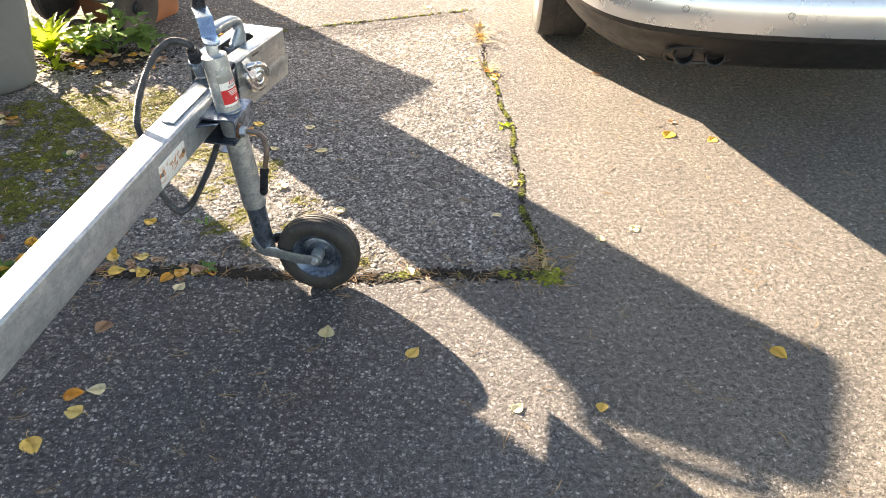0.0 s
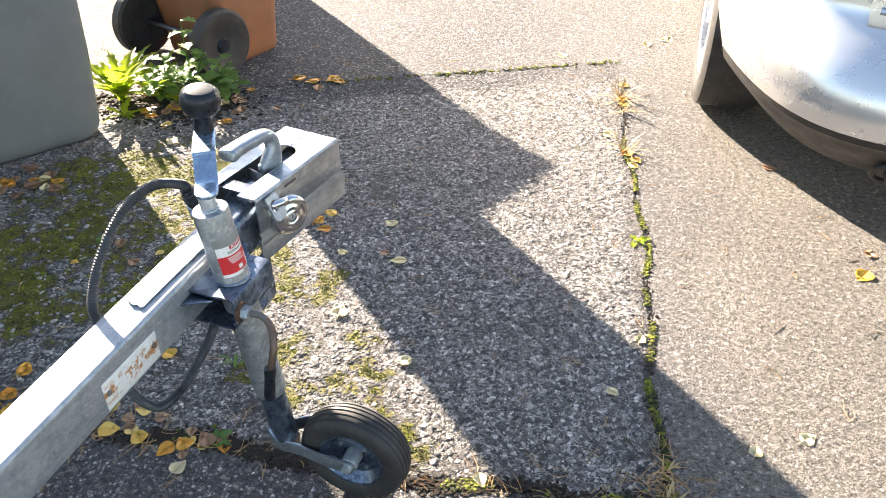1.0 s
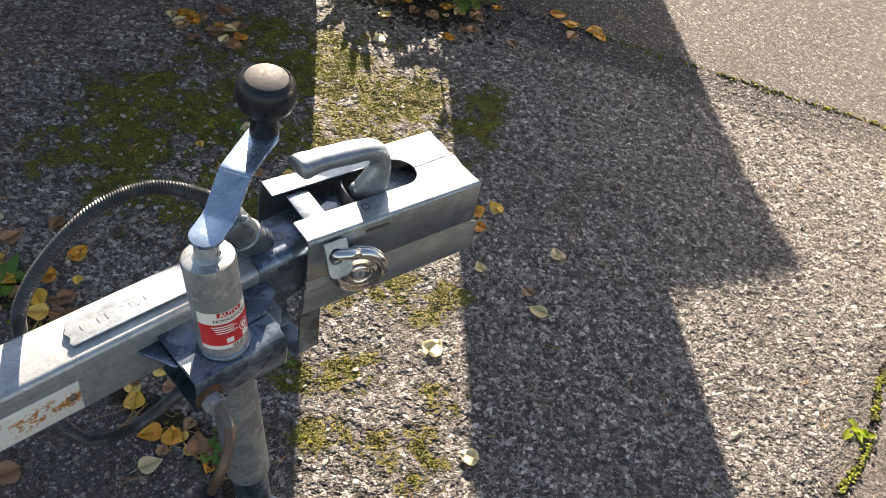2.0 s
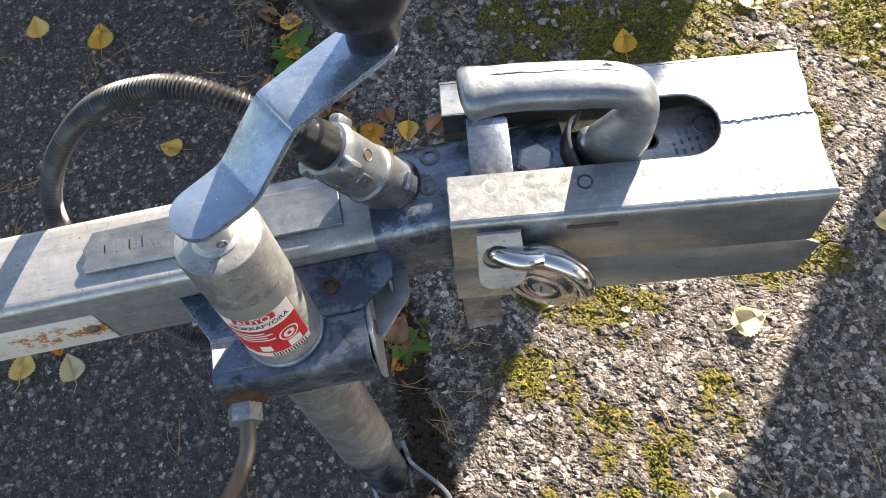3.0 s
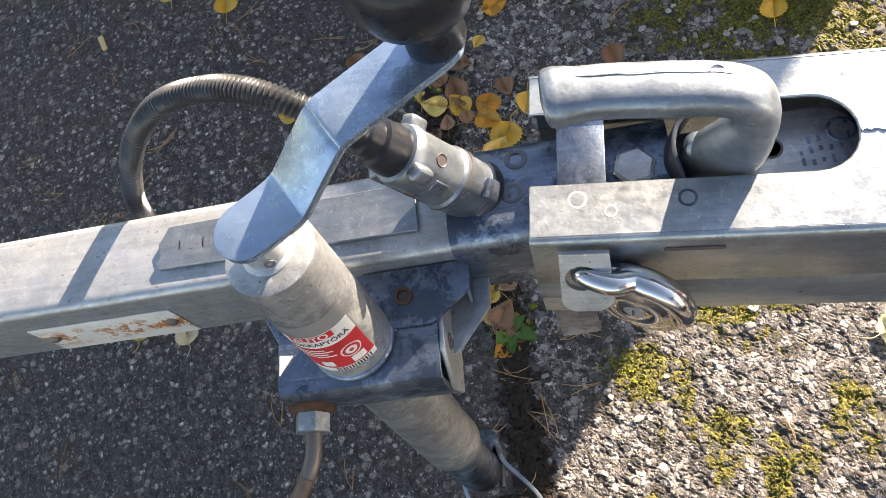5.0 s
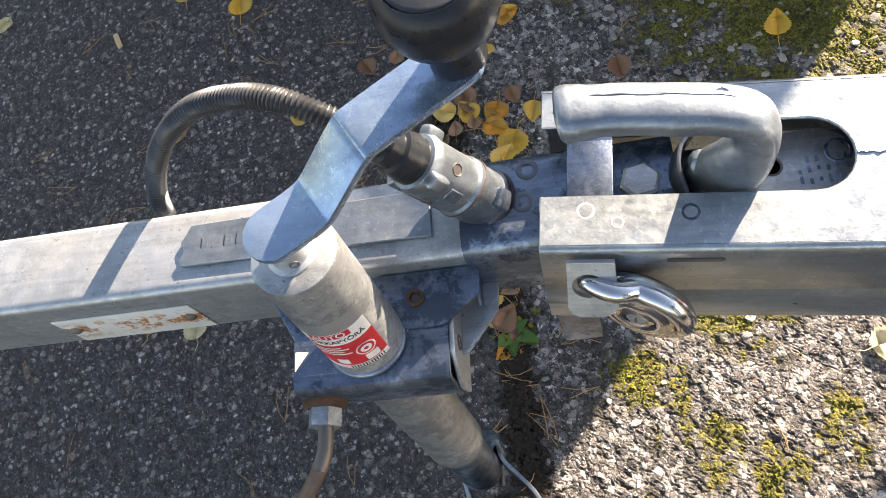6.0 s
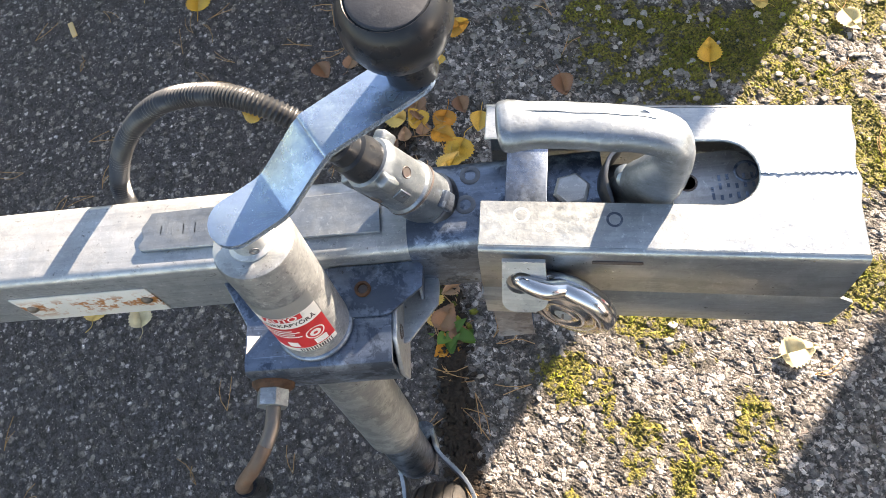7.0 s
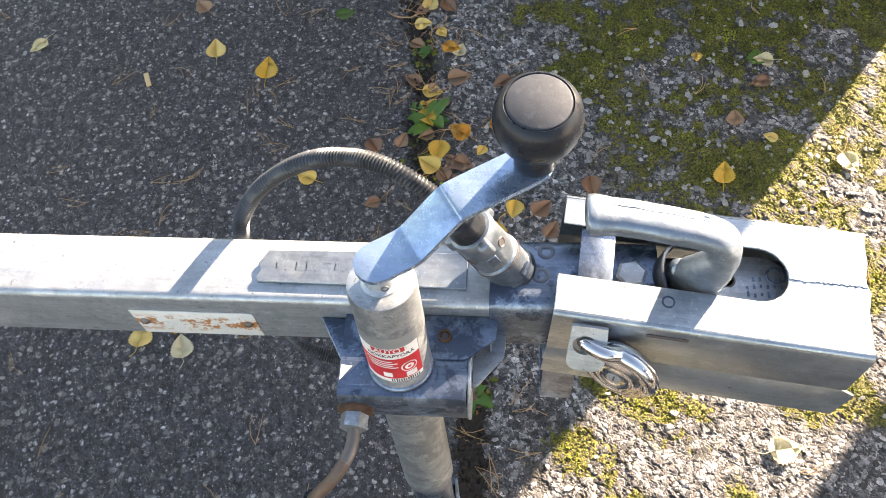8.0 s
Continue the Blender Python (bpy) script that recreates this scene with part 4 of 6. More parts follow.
part("lower_gusset", prism([(0.247, -0.0362), (0.277, -0.0362), (0.2785, -0.0440), (0.2770, -0.0620), (0.2520, -0.0930), (0.247, -0.0950)], 0.497, 0.501, 0.0012, 2), GALV, clamp, "galvanized lower gusset plate")
part("gusset_web", prism([(-0.0365, 0.5012), (-0.058, 0.5012), (-0.044, 0.5333), (-0.0365, 0.5333)], 0, 0.004, 0.0008, 1, Matrix(((0, 0, 1, 0.262), (1, 0, 0, 0), (0, 1, 0, 0), (0, 0, 0, 1)))), GALV_DARK, clamp)
part("web_hole", lathe([(0, 0.0), (0.0050, 0.0), (0.0056, 0.0008), (0.0066, 0.0)], 18, axis((0.2470, -0.088, 0.512), (0.30, -0.088, 0.512))), INK, clamp, "dark bolt hole")
part("side_flange", prism([(0.095, -0.036), (0.150, -0.036), (0.150, -0.075), (0.120, -0.080)], 0.520, 0.524, 0.0008, 1), GALV_DARK, clamp)
part("hole_bore", lathe([(0, 0.0004), (0.0036, 0.0004), (0.0040, 0.0)], 18, pose(0.2205, -0.0580, 0.5377)), INK, clamp)
part("torn_sticker", prism([(0.198, -0.080), (0.212, -0.066), (0.216, -0.078), (0.206, -0.088)], 0.5338, 0.5346, 0), LABEL_WHITE, clamp, "torn white sticker")
# patch of sunlight on the bracket, laid on as a white triangle
part("torn_sticker", prism([(0.1235, -0.089), (0.1340, -0.0900), (0.1235, -0.1040)], 0.5333, 0.5340, 0), LABEL_WHITE, clamp, "white triangle painted for a patch of sun")
# clamp screw and its bent handle
CY = -0.121
part("clamp_nut", join(soften(lathe([(0.0, 0), (0.0135, 0.0), (0.0135, 0.014), (0.0, 0.014)], 6, axis((0.1360, CY - 0.006, 0.501), (0.1350, CY - 0.05, 0.501))), 0.001, 2),
                       ), GALV_TUBE, clamp, "dull zinc nut")
part("nut_washer", lathe([(0, 0.006), (0.014, 0.006), (0.0175, 0.003), (0.018, 0), (0, 0)], 26, axis((0.1360, CY, 0.501), (0.1358, CY - 0.05, 0.501))), RUST_RING, clamp, "rusty washer")
rod = rounded([(0.137, CY - 0.015, 0.501), (0.136, CY - 0.040, 0.502), (0.125, CY - 0.062, 0.497), (0.108, CY - 0.075, 0.480), (0.096, CY - 0.076, 0.454), (0.090, CY - 0.071, 0.424)], 8)
cut_at = len(rod) * 30 // 100
part("clamp_handle", sweep(rod[:cut_at + 1], 0.0062, 14), RUST, clamp, "bent steel clamp handle")
part("rusty_length", sweep(rod[cut_at:], 0.0062, 14), RUST_ROD, clamp, "rusted length of the handle")
part("handle_grip", lathe([(0, 0), (0.006, 0.0), (0.0092, 0.004), (0.0100, 0.012), (0.0092, 0.05), (0.0105, 0.064), (0.0098, 0.070), (0.0, 0.070)], 18, axis((0.0840, CY - 0.065, 0.365), (0.0905, CY - 0.0715, 0.429))), BLACK_PLASTIC, clamp, "black rubber grip")

# ---- jockey wheel ----
T0, T1 = Vector((0.1765, -0.0685, 0.670)), Vector((0.1920, -0.1300, 0.130))
TM = axis(T1, T0)                                     # z runs up the tube
TL = (T0 - T1).length
jockey = part("jockey_wheel", lathe([(0.0, TL), (0.0255, TL), (0.0285, TL - 0.0015), (0.0295, TL - 0.005), (0.0295, 0.135), (0.0275, 0.133), (0.0, 0.133)], 48, TM), GALV_TUBE, trailer, "galvanized jockey wheel with red and white label")
part("inner_tube", lathe([(0.0245, 0.16), (0.0245, 0.012), (0.022, 0.002), (0, 0)], 40, TM), GALV_DARK, jockey)
part("crank_boss", lathe([(0, 0.027), (0.0125, 0.027), (0.0135, 0.025), (0.0135, 0.003), (0.0165, 0.001), (0.0170, -0.001), (0, -0.001)], 30, TM @ pose(0, 0, TL)), GALV, jockey)
part("boss_pin", lathe([(0.0016, 0.0), (0.0022, 0.0006), (0.0034, 0.0006), (0.0036, 0)], 14, axis(T0 + Vector((0.006, -0.0125, 0.010)), T0 + Vector((0.016, -0.045, 0.012)))), STEEL_DARK, jockey)
part("weld_bead", lathe([(0.0285, 0), (0.0318, 0.0005), (0.0318, 0.002), (0.0302, 0.004), (0.0285, 0.0045)], 48, TM @ pose(0, 0, TL - 0.1375)), GALV_DARK, jockey, "weld bead where the tube enters the bracket")
# crank
cz = 0.699
kn = Vector((0.2985, 0.0075, 0.7315))
d = (kn - T0)
d.z = 0
d.normalize()
c0 = Vector((T0.x, T0.y, cz))
crank = rounded([c0, c0 + d * 0.021, c0 + d * 0.029 + Vector((0, 0, 0.0012)), c0 + d * 0.036 + Vector((0, 0, 0.0052)), c0 + d * 0.062 + Vector((0, 0, 0.0262)), c0 + d * 0.069 + Vector((0, 0, 0.0305)), c0 + d * 0.078 + Vector((0, 0, 0.0325)), kn - d * 0.004], 8)
arm = part("crank_arm", strip(crank, 0.036, 0.0052, Vector((-d.y, d.x, 0)), 0.0012), CRANK, jockey, "flat zinc-plated crank arm, bent upwards")
knob = [(0, -0.0055), (0.0168, -0.0055), (0.0160, 0.008), (0.0148, 0.020), (0.0162, 0.0245), (0.0240, 0.0285), (0.0300, 0.0355), (0.0330, 0.0450), (0.0333, 0.0530), (0.0318, 0.0620), (0.0290, 0.0680), (0.0252, 0.0712), (0.0243, 0.0704), (0.0236, 0.0712), (0.0, 0.0722)]
part("crank_knob", lathe(knob, 44, Matrix.Translation((kn.x, kn.y, 0.7395)) @ pose(0, 0, 0, 4, 0, 0)), BLACK_PLASTIC, jockey, "black plastic crank knob with worn top coloured lighter")
part("knob_cap", lathe([(0, 0.0016), (0.0222, 0.0006), (0.0236, 0.0)], 40, Matrix.Translation((kn.x, kn.y, 0.7395)) @ pose(0, 0, 0, 4, 0, 0) @ pose(0, 0, 0.0714)), KNOB_TOP, jockey, "worn knob cap, coloured paler for the light on it")


# the label, wrapped round the tube
def wrap(a0, a1, z0, z1, r, steps=14, skew=0.0):
    bm = bmesh.new()
    rows = []
    for i in range(steps + 1):
        a = radians(a0 + (a1 - a0) * i / steps)
        rows.append([bm.verts.new((r * math.cos(a), r * math.sin(a), z)) for z in (z0, z1)])
    for a, b in zip(rows, rows[1:]):
        bm.faces.new((a[0], a[1], b[1], b[0]))
    bmesh.ops.recalc_face_normals(bm, faces=bm.faces)
    bm.transform(TM)
    return bm


# angle of the label's middle: towards the side from which it is read
mid_dir = TM.to_3x3().inverted() @ Vector((0.08, -1.0, 0))
AM = math.degrees(math.atan2(mid_dir.y, mid_dir.x))
label_z0, label_z1 = 0.424, 0.483
sticker = part("label_film", wrap(AM - 84, AM + 52, label_z0 - 0.001, label_z1 + 0.016, 0.0298, 24), GOLD_GREY, jockey, "clear grey label film")
part("label_white", wrap(AM - 80, AM + 50, label_z1 - 0.018, label_z1, 0.02995, 24), LABEL_WHITE, jockey, "white label band")
part("label_red", wrap(AM - 80, AM + 50, label_z0 + 0.006, label_z1 - 0.018, 0.0300, 24), LABEL_RED, jockey, "red label band")
part("label_foot", wrap(AM - 80, AM + 50, label_z0, label_z0 + 0.006, 0.0300, 24), LABEL_WHITE, jockey, "bar-coded label foot")


def wrap_text(name, text, size, z, a_mid, r, material, width=None):
    """Lettering laid round the tube, read with the tube upright."""
    cu = bpy.data.curves.new(name, "FONT")
    cu.body, cu.size, cu.align_x, cu.extrude = text, size, "CENTER", 0.0
    cu.offset = size * 0.02
    ob = bpy.data.objects.new(name, cu)
    scene.collection.objects.link(ob)
    me = bpy.data.meshes.new_from_object(ob.evaluated_get(bpy.context.evaluated_depsgraph_get()))
    bpy.data.objects.remove(ob)
    bm = bmesh.new()
    bm.from_mesh(me)
    bpy.data.meshes.remove(me)
    bmesh.ops.triangulate(bm, faces=bm.faces)
    for q in bm.verts:
        a = radians(a_mid) + q.co.x / r
        q.co = Vector((r * math.cos(a), r * math.sin(a), z + q.co.y))
    bm.transform(TM)
    return part(name, bm, material, jockey, smooth=0)


part("label_badge", wrap(AM - 34, AM + 24, label_z1 - 0.0075, label_z1 - 0.0005, 0.0301, 14), LABEL_RED, jockey)
wrap_text("label_lettering", "AUTO", 0.0088, label_z1 - 0.0070, AM - 6, 0.0302, LABEL_WHITE)
wrap_text("label_lettering", "NOKKAPYÖRÄ", 0.0066, label_z1 - 0.0145, AM - 2, 0.0302, INK)
for k in range(4):
    part("label_bar", wrap(AM - 50 + 3 * k, AM - 2 + 9 * (k % 2), label_z1 - 0.0230 - 0.0035 * k, label_z1 - 0.0214 - 0.0035 * k, 0.0302, 8), LABEL_WHITE, jockey)
part("label_picture", wrap(AM - 22, AM - 6, label_z0 + 0.009, label_z0 + 0.017, 0.0302, 6), LABEL_WHITE, jockey)
for ring_r, ink in ((0.0078, LABEL_WHITE), (0.0066, LABEL_RED), (0.0044, LABEL_WHITE), (0.0018, LABEL_RED)):
    bm = bmesh.new()
    spot = [radians(360 * k / 24) for k in range(24)]
    bm.faces.new([bm.verts.new(((0.0306 - ring_r * 0.04) * math.cos(radians(AM + 26) + ring_r * math.cos(a) / 0.0302), (0.0306 - ring_r * 0.04) * math.sin(radians(AM + 26) + ring_r * math.cos(a) / 0.0302), label_z0 + 0.0245 + ring_r * math.sin(a))) for a in spot])
    bm.transform(TM)
    part("label_picture", bm, ink, jockey)
part("label_picture", wrap(AM + 18, AM + 38, label_z0 + 0.0075, label_z0 + 0.0155, 0.0302, 6), LABEL_WHITE, jockey)
for k in range(13):
    part("label_bar", wrap(AM - 10 + 4.1 * k, AM - 8.4 + 4.1 * k + rng.uniform(0, 0.9), label_z0 + 0.0005, label_z0 + 0.0055, 0.0302, 1), INK, jockey)

# fork and wheel
AX = Vector((0.2200, -0.2660, 0.1125))
for s in (-1, 1):
    fork = [Vector((0.195 + s * 0.022, -0.108, 0.150)), Vector((0.195 + s * 0.026, -0.124, 0.134)), Vector((AX.x - 0.004 + s * 0.040, -0.165, 0.124)), Vector((AX.x + s * 0.044, -0.215, 0.115)), Vector((AX.x + s * 0.044, AX.y, AX.z))]
    part("fork_arm", strip(rounded(fork, 6), 0.030, 0.0045, (0, 0.10, 1), 0.001), GALV_BRIGHT, jockey, "flat zinc fork arm")
part("fork_crown", sweep(rounded([(0.195, -0.100, 0.150), (0.195, -0.120, 0.126), (0.195, -0.146, 0.122)], 5), 0.024, 20, 0.75), GALV_DARK, jockey)
WM = axis(AX - Vector((1, 0, 0)) * 0.0, AX + Vector((1, 0.02, 0)))
R = 0.112
tread = []
for k in range(41):
    z = -0.026 + 0.052 * k / 40
    crown = R - 0.006 * (z / 0.026) ** 2
    tread.append((crown - (0.0022 if (k % 8) in (3, 4) else 0), z))
prof = [(0.066, -0.026), (0.072, -0.0305), (0.088, -0.0335), (0.0985, -0.0315), (0.1035, -0.0280)] + tread + [(0.1035, 0.0280), (0.0985, 0.0315), (0.088, 0.0335), (0.072, 0.0305), (0.066, 0.026)]
part("tyre", lathe(prof, 72, WM), RUBBER, jockey, "black grooved rubber tyre")
rim = [(0, -0.006), (0.022, -0.006), (0.024, -0.010), (0.042, -0.012), (0.048, -0.009), (0.058, -0.020), (0.064, -0.027), (0.0675, -0.0275), (0.0675, 0.0275), (0.064, 0.027), (0.058, 0.020), (0.048, 0.009), (0.042, 0.012), (0.024, 0.010), (0.022, 0.006), (0, 0.006)]
part("rim", lathe(rim, 56, WM), GALV_DARK, jockey, "pressed zinc wheel rim")
part("hub", join(lathe([(0, -0.040), (0.0165, -0.040), (0.0175, -0.038), (0.0175, 0.038), (0.0165, 0.040), (0, 0.040)], 28, WM)), GALV, jockey)
for s in (-1, 1):
    part("axle_bolt", soften(lathe([(0, s * 0.046), (0.0095, s * 0.046), (0.0095, s * 0.054), (0, s * 0.0545)], 6, WM), 0.0008, 2), GALV, jockey)
for k in range(4):
    a = radians(45 + 90 * k)
    part("rim_bolt", lathe([(0, -0.0160), (0.0035, -0.0150), (0.0042, -0.0110)], 10, WM @ Matrix.Translation((0.036 * math.cos(a), 0.036 * math.sin(a), 0))), GALV_BRIGHT, jockey)

# ---- cable plug and conduit ----
C0, C1 = Vector((0.2830, 0.0050, 0.556)), Vector((0.2270, 0.0100, 0.656))
PM = axis(C0, C1)
plug = part("cable_plug", lathe([(0, 0), (0.0215, 0.0), (0.0222, 0.004), (0.0222, 0.028), (0.0232, 0.030), (0.0232, 0.034), (0.0215, 0.036), (0.0215, 0.070), (0.0225, 0.074), (0.0205, 0.080), (0.0140, 0.082), (0, 0.082)], 40, PM), ALLOY, trailer, "cast alloy cable plug parked on the shank")
for k in range(3):
    a = radians(40 + 120 * k)
    part("plug_lug", box((0.017, -0.006, 0.064), (0.0285, 0.006, 0.0795), 0.003, 3, PM @ pose(0, 0, 0, 0, 0, 40 + 120 * k)), ALLOY, plug)
face = PM.to_3x3().inverted() @ Vector((-0.15, -1.0, 0.4))
A0 = math.degrees(math.atan2(face.y, face.x))
for az in (A0 - 28, A0 + 70):
    part("plug_hole", lathe([(0, 0.0003), (0.0038, 0.0003), (0.0044, 0.0008), (0.005, 0)], 14, PM @ pose(0, 0, 0, 0, 0, az) @ axis((0.0214, 0, 0.058), (0.05, 0, 0.058))), INK, plug)
part("plug_window", box((0.0205, -0.005, 0.044), (0.0222, 0.005, 0.056), 0.0006, 1, PM @ pose(0, 0, 0, 0, 0, A0 + 22)), GALV_DARK, plug)
part("plug_seam", box((0.0205, -0.0007, 0.034), (0.0226, 0.0007, 0.078), 0.0003, 1, PM @ pose(0, 0, 0, 0, 0, A0 - 52)), STEEL_DARK, plug)
part("plug_catch", box((0.0195, -0.0075, 0.002), (0.0262, 0.0075, 0.016), 0.002, 2, PM @ pose(0, 0, 0, 0, 0, A0 + 62)), GALV_DARK, plug)
part("seal_ring", lathe([(0.021, 0.0282), (0.0238, 0.0284), (0.0238, 0.0300), (0.021, 0.0302)], 40, PM @ pose(0, 0, 0.029, 0, 0, A0) @ pose(0, 0, 0, 0, -9, 0) @ pose(0, 0, -0.029)), INK, plug, "black rubber seal")
part("plug_seat", lathe([(0, -0.004), (0.0235, -0.004), (0.0250, 0.000), (0.0242, 0.006), (0.0225, 0.007), (0, 0.007)], 36, PM), STEEL_DARK, plug)
part("plug_boot", lathe([(0, 0.080), (0.0178, 0.080), (0.0180, 0.088), (0.0172, 0.0905), (0.0168, 0.099), (0.0138, 0.1005), (0.0134, 0.110), (0.0112, 0.112), (0.0104, 0.122), (0, 0.122)], 30, PM), BLACK_PLASTIC, plug, "black rubber cable boot")
C2 = PM @ Vector((0, 0, 0.118))
hose = rounded([C2, PM @ Vector((0, 0, 0.134)), (0.178, 0.026, 0.694), (0.140, 0.038, 0.692), (0.098, 0.046, 0.674), (0.047, 0.057, 0.622), (0.012, 0.058, 0.570), (0.001, 0.0485, 0.535), (-0.003, 0.046, 0.470), (0.006, 0.026, 0.380), (0.034, 0.012, 0.325), (0.080, 0.002, 0.318), (0.118, -0.018, 0.360), (0.142, -0.045, 0.420), (0.160, -0.058, 0.468)], 72)
part("cable_conduit", sweep(hose, lambda t: 0.0080 + 0.0008 * math.sin(2 * math.pi * t * 205), 12), CONDUIT, trailer, "ribbed grey cable conduit")


# ---- wheeled refuse bins ----
def wheelie_bin(name, m, material, label, w=0.56, d=0.60, h=1.07, taper=0.80, wheels=True, category="refuse bin"):
    """x to its right, y to its rear (the wheel side is at -y), origin under its middle."""
    bin_ = thing(name, m, label, category, "refuse bins")

    def ring(z, sw, sd, r, off):
        pts = []
        for cx, cy, a in ((1, 1, 0), (-1, 1, 90), (-1, -1, 180), (1, -1, 270)):
            pts += [(x, y + off) for x, y in arc(cx * (sw / 2 - r), cy * (sd / 2 - r), r, a, a + 90, 6)]
        return [(x, y, z) for x, y in pts]

    bm = bmesh.new()
    levels = [(0.0, taper * 0.925, 0.05), (0.008, taper * 0.955, 0.06), (0.022, taper * 0.98, 0.065), (0.042, taper * 0.995, 0.07), (0.07, taper, 0.07), (0.30, taper + (1 - taper) * 0.30, 0.055), (0.96 * h - 0.06, 0.985, 0.06), (0.96 * h - 0.055, 1.04, 0.06), (0.96 * h, 1.04, 0.06), (0.96 * h, 0.97, 0.055), (0.96 * h - 0.05, 0.95, 0.055)]
    rows = []
    for z, k, r in levels:
        rows.append([bm.verts.new(q) for q in ring(z, w * k, d * (k - 0.04 * (1 - z / h)), r, -0.05 * z / h)])
    for a, b in zip(rows, rows[1:]):
        for i in range(len(a)):
            bm.faces.new((a[i], a[(i + 1) % len(a)], b[(i + 1) % len(a)], b[i]))
    bm.faces.new(rows[0])
    bm.faces.new(rows[-1])
    part("body", bm, material, bin_)
    bm = bmesh.new()
    rows = []
    for z, k, r in [(0.955 * h, 1.09, 0.03), (0.955 * h + 0.02, 1.09, 0.03), (h - 0.026, 1.06, 0.04), (h - 0.006, 0.90, 0.06), (h, 0.6, 0.08)]:
        rows.append([bm.verts.new(q) for q in ring(z, w * k, d * k, r, -0.05)])
    for a, b in zip(rows, rows[1:]):
        for i in range(len(a)):
            bm.faces.new((a[i], a[(i + 1) % len(a)], b[(i + 1) % len(a)], b[i]))
    bm.faces.new(rows[0])
    bm.faces.new(rows[-1])
    part("lid", bm, material, bin_)
    y0 = -d / 2 - 0.05
    part("handle", sweep(rounded([(-w * 0.40, y0 + 0.02, h * 0.93), (-w * 0.40, y0 - 0.06, h * 0.95), (-w * 0.34, y0 - 0.085, h * 0.955), (w * 0.34, y0 - 0.085, h * 0.955), (w * 0.40, y0 - 0.06, h * 0.95), (w * 0.40, y0 + 0.02, h * 0.93)], 5), 0.016, 12), material, bin_)
    if wheels:
        for s in (-1, 1):
            wm = axis((s * (w * 0.5 - 0.005), -d * taper / 2 - 0.035, 0.138), (s * w, -d * taper / 2 - 0.035, 0.138)) @ Matrix.Diagonal((1.38, 1.38, 1.2, 1))
            wheel = part("wheel", lathe([(0.0, -0.018), (0.055, -0.018), (0.062, -0.022), (0.092, -0.023), (0.100, -0.015), (0.100, 0.015), (0.092, 0.023), (0.062, 0.022), (0.055, 0.016), (0.0, 0.016)], 36, wm), RUBBER, bin_, "black wheel with solid tyre")
            part("hub_cap", lathe([(0, 0.026), (0.018, 0.025), (0.022, 0.016)], 20, wm), BLACK_PLASTIC, wheel)
        part("axle", sweep([(-w * 0.46, -d * taper / 2 - 0.035, 0.138), (w * 0.46, -d * taper / 2 - 0.035, 0.138)], 0.010, 10), STEEL_DARK, bin_)
    return bin_


# grey bin: its broad front faces away from the sun
wheelie_bin("refuse_container", pose(-2.126, 2.812, 0, 0, 0, 46.5), GREY_BIN, "wide grey plastic refuse container standing on the mossy asphalt", 1.22, 0.70, 1.10, 0.93, False)
# second container, out of view, added to carry the shade further left
wheelie_bin("refuse_container", pose(-2.945, 1.948, 0, 0, 0, 46.5), GREY_BIN, "unseen grey container added beside the other one to extend its shade", 1.22, 0.70, 1.10, 0.93, False)
# brown bin, its wheels towards the drawbar
wheelie_bin("refuse_bin", pose(-1.405, 3.816, 0, 0, 0, -25.0), BROWN_BIN, "brown plastic wheeled bin with large black wheels", 0.46, 0.44, 1.218, 0.80, True)
# another one behind, out of view, added and sized for its shadow
wheelie_bin("refuse_bin", pose(-2.09, 5.053, 0, 0, 0, -34.0), BROWN_BIN, "unseen wheeled bin added behind the others to cast a shadow", 0.52, 0.50, 1.003, 0.80, True)


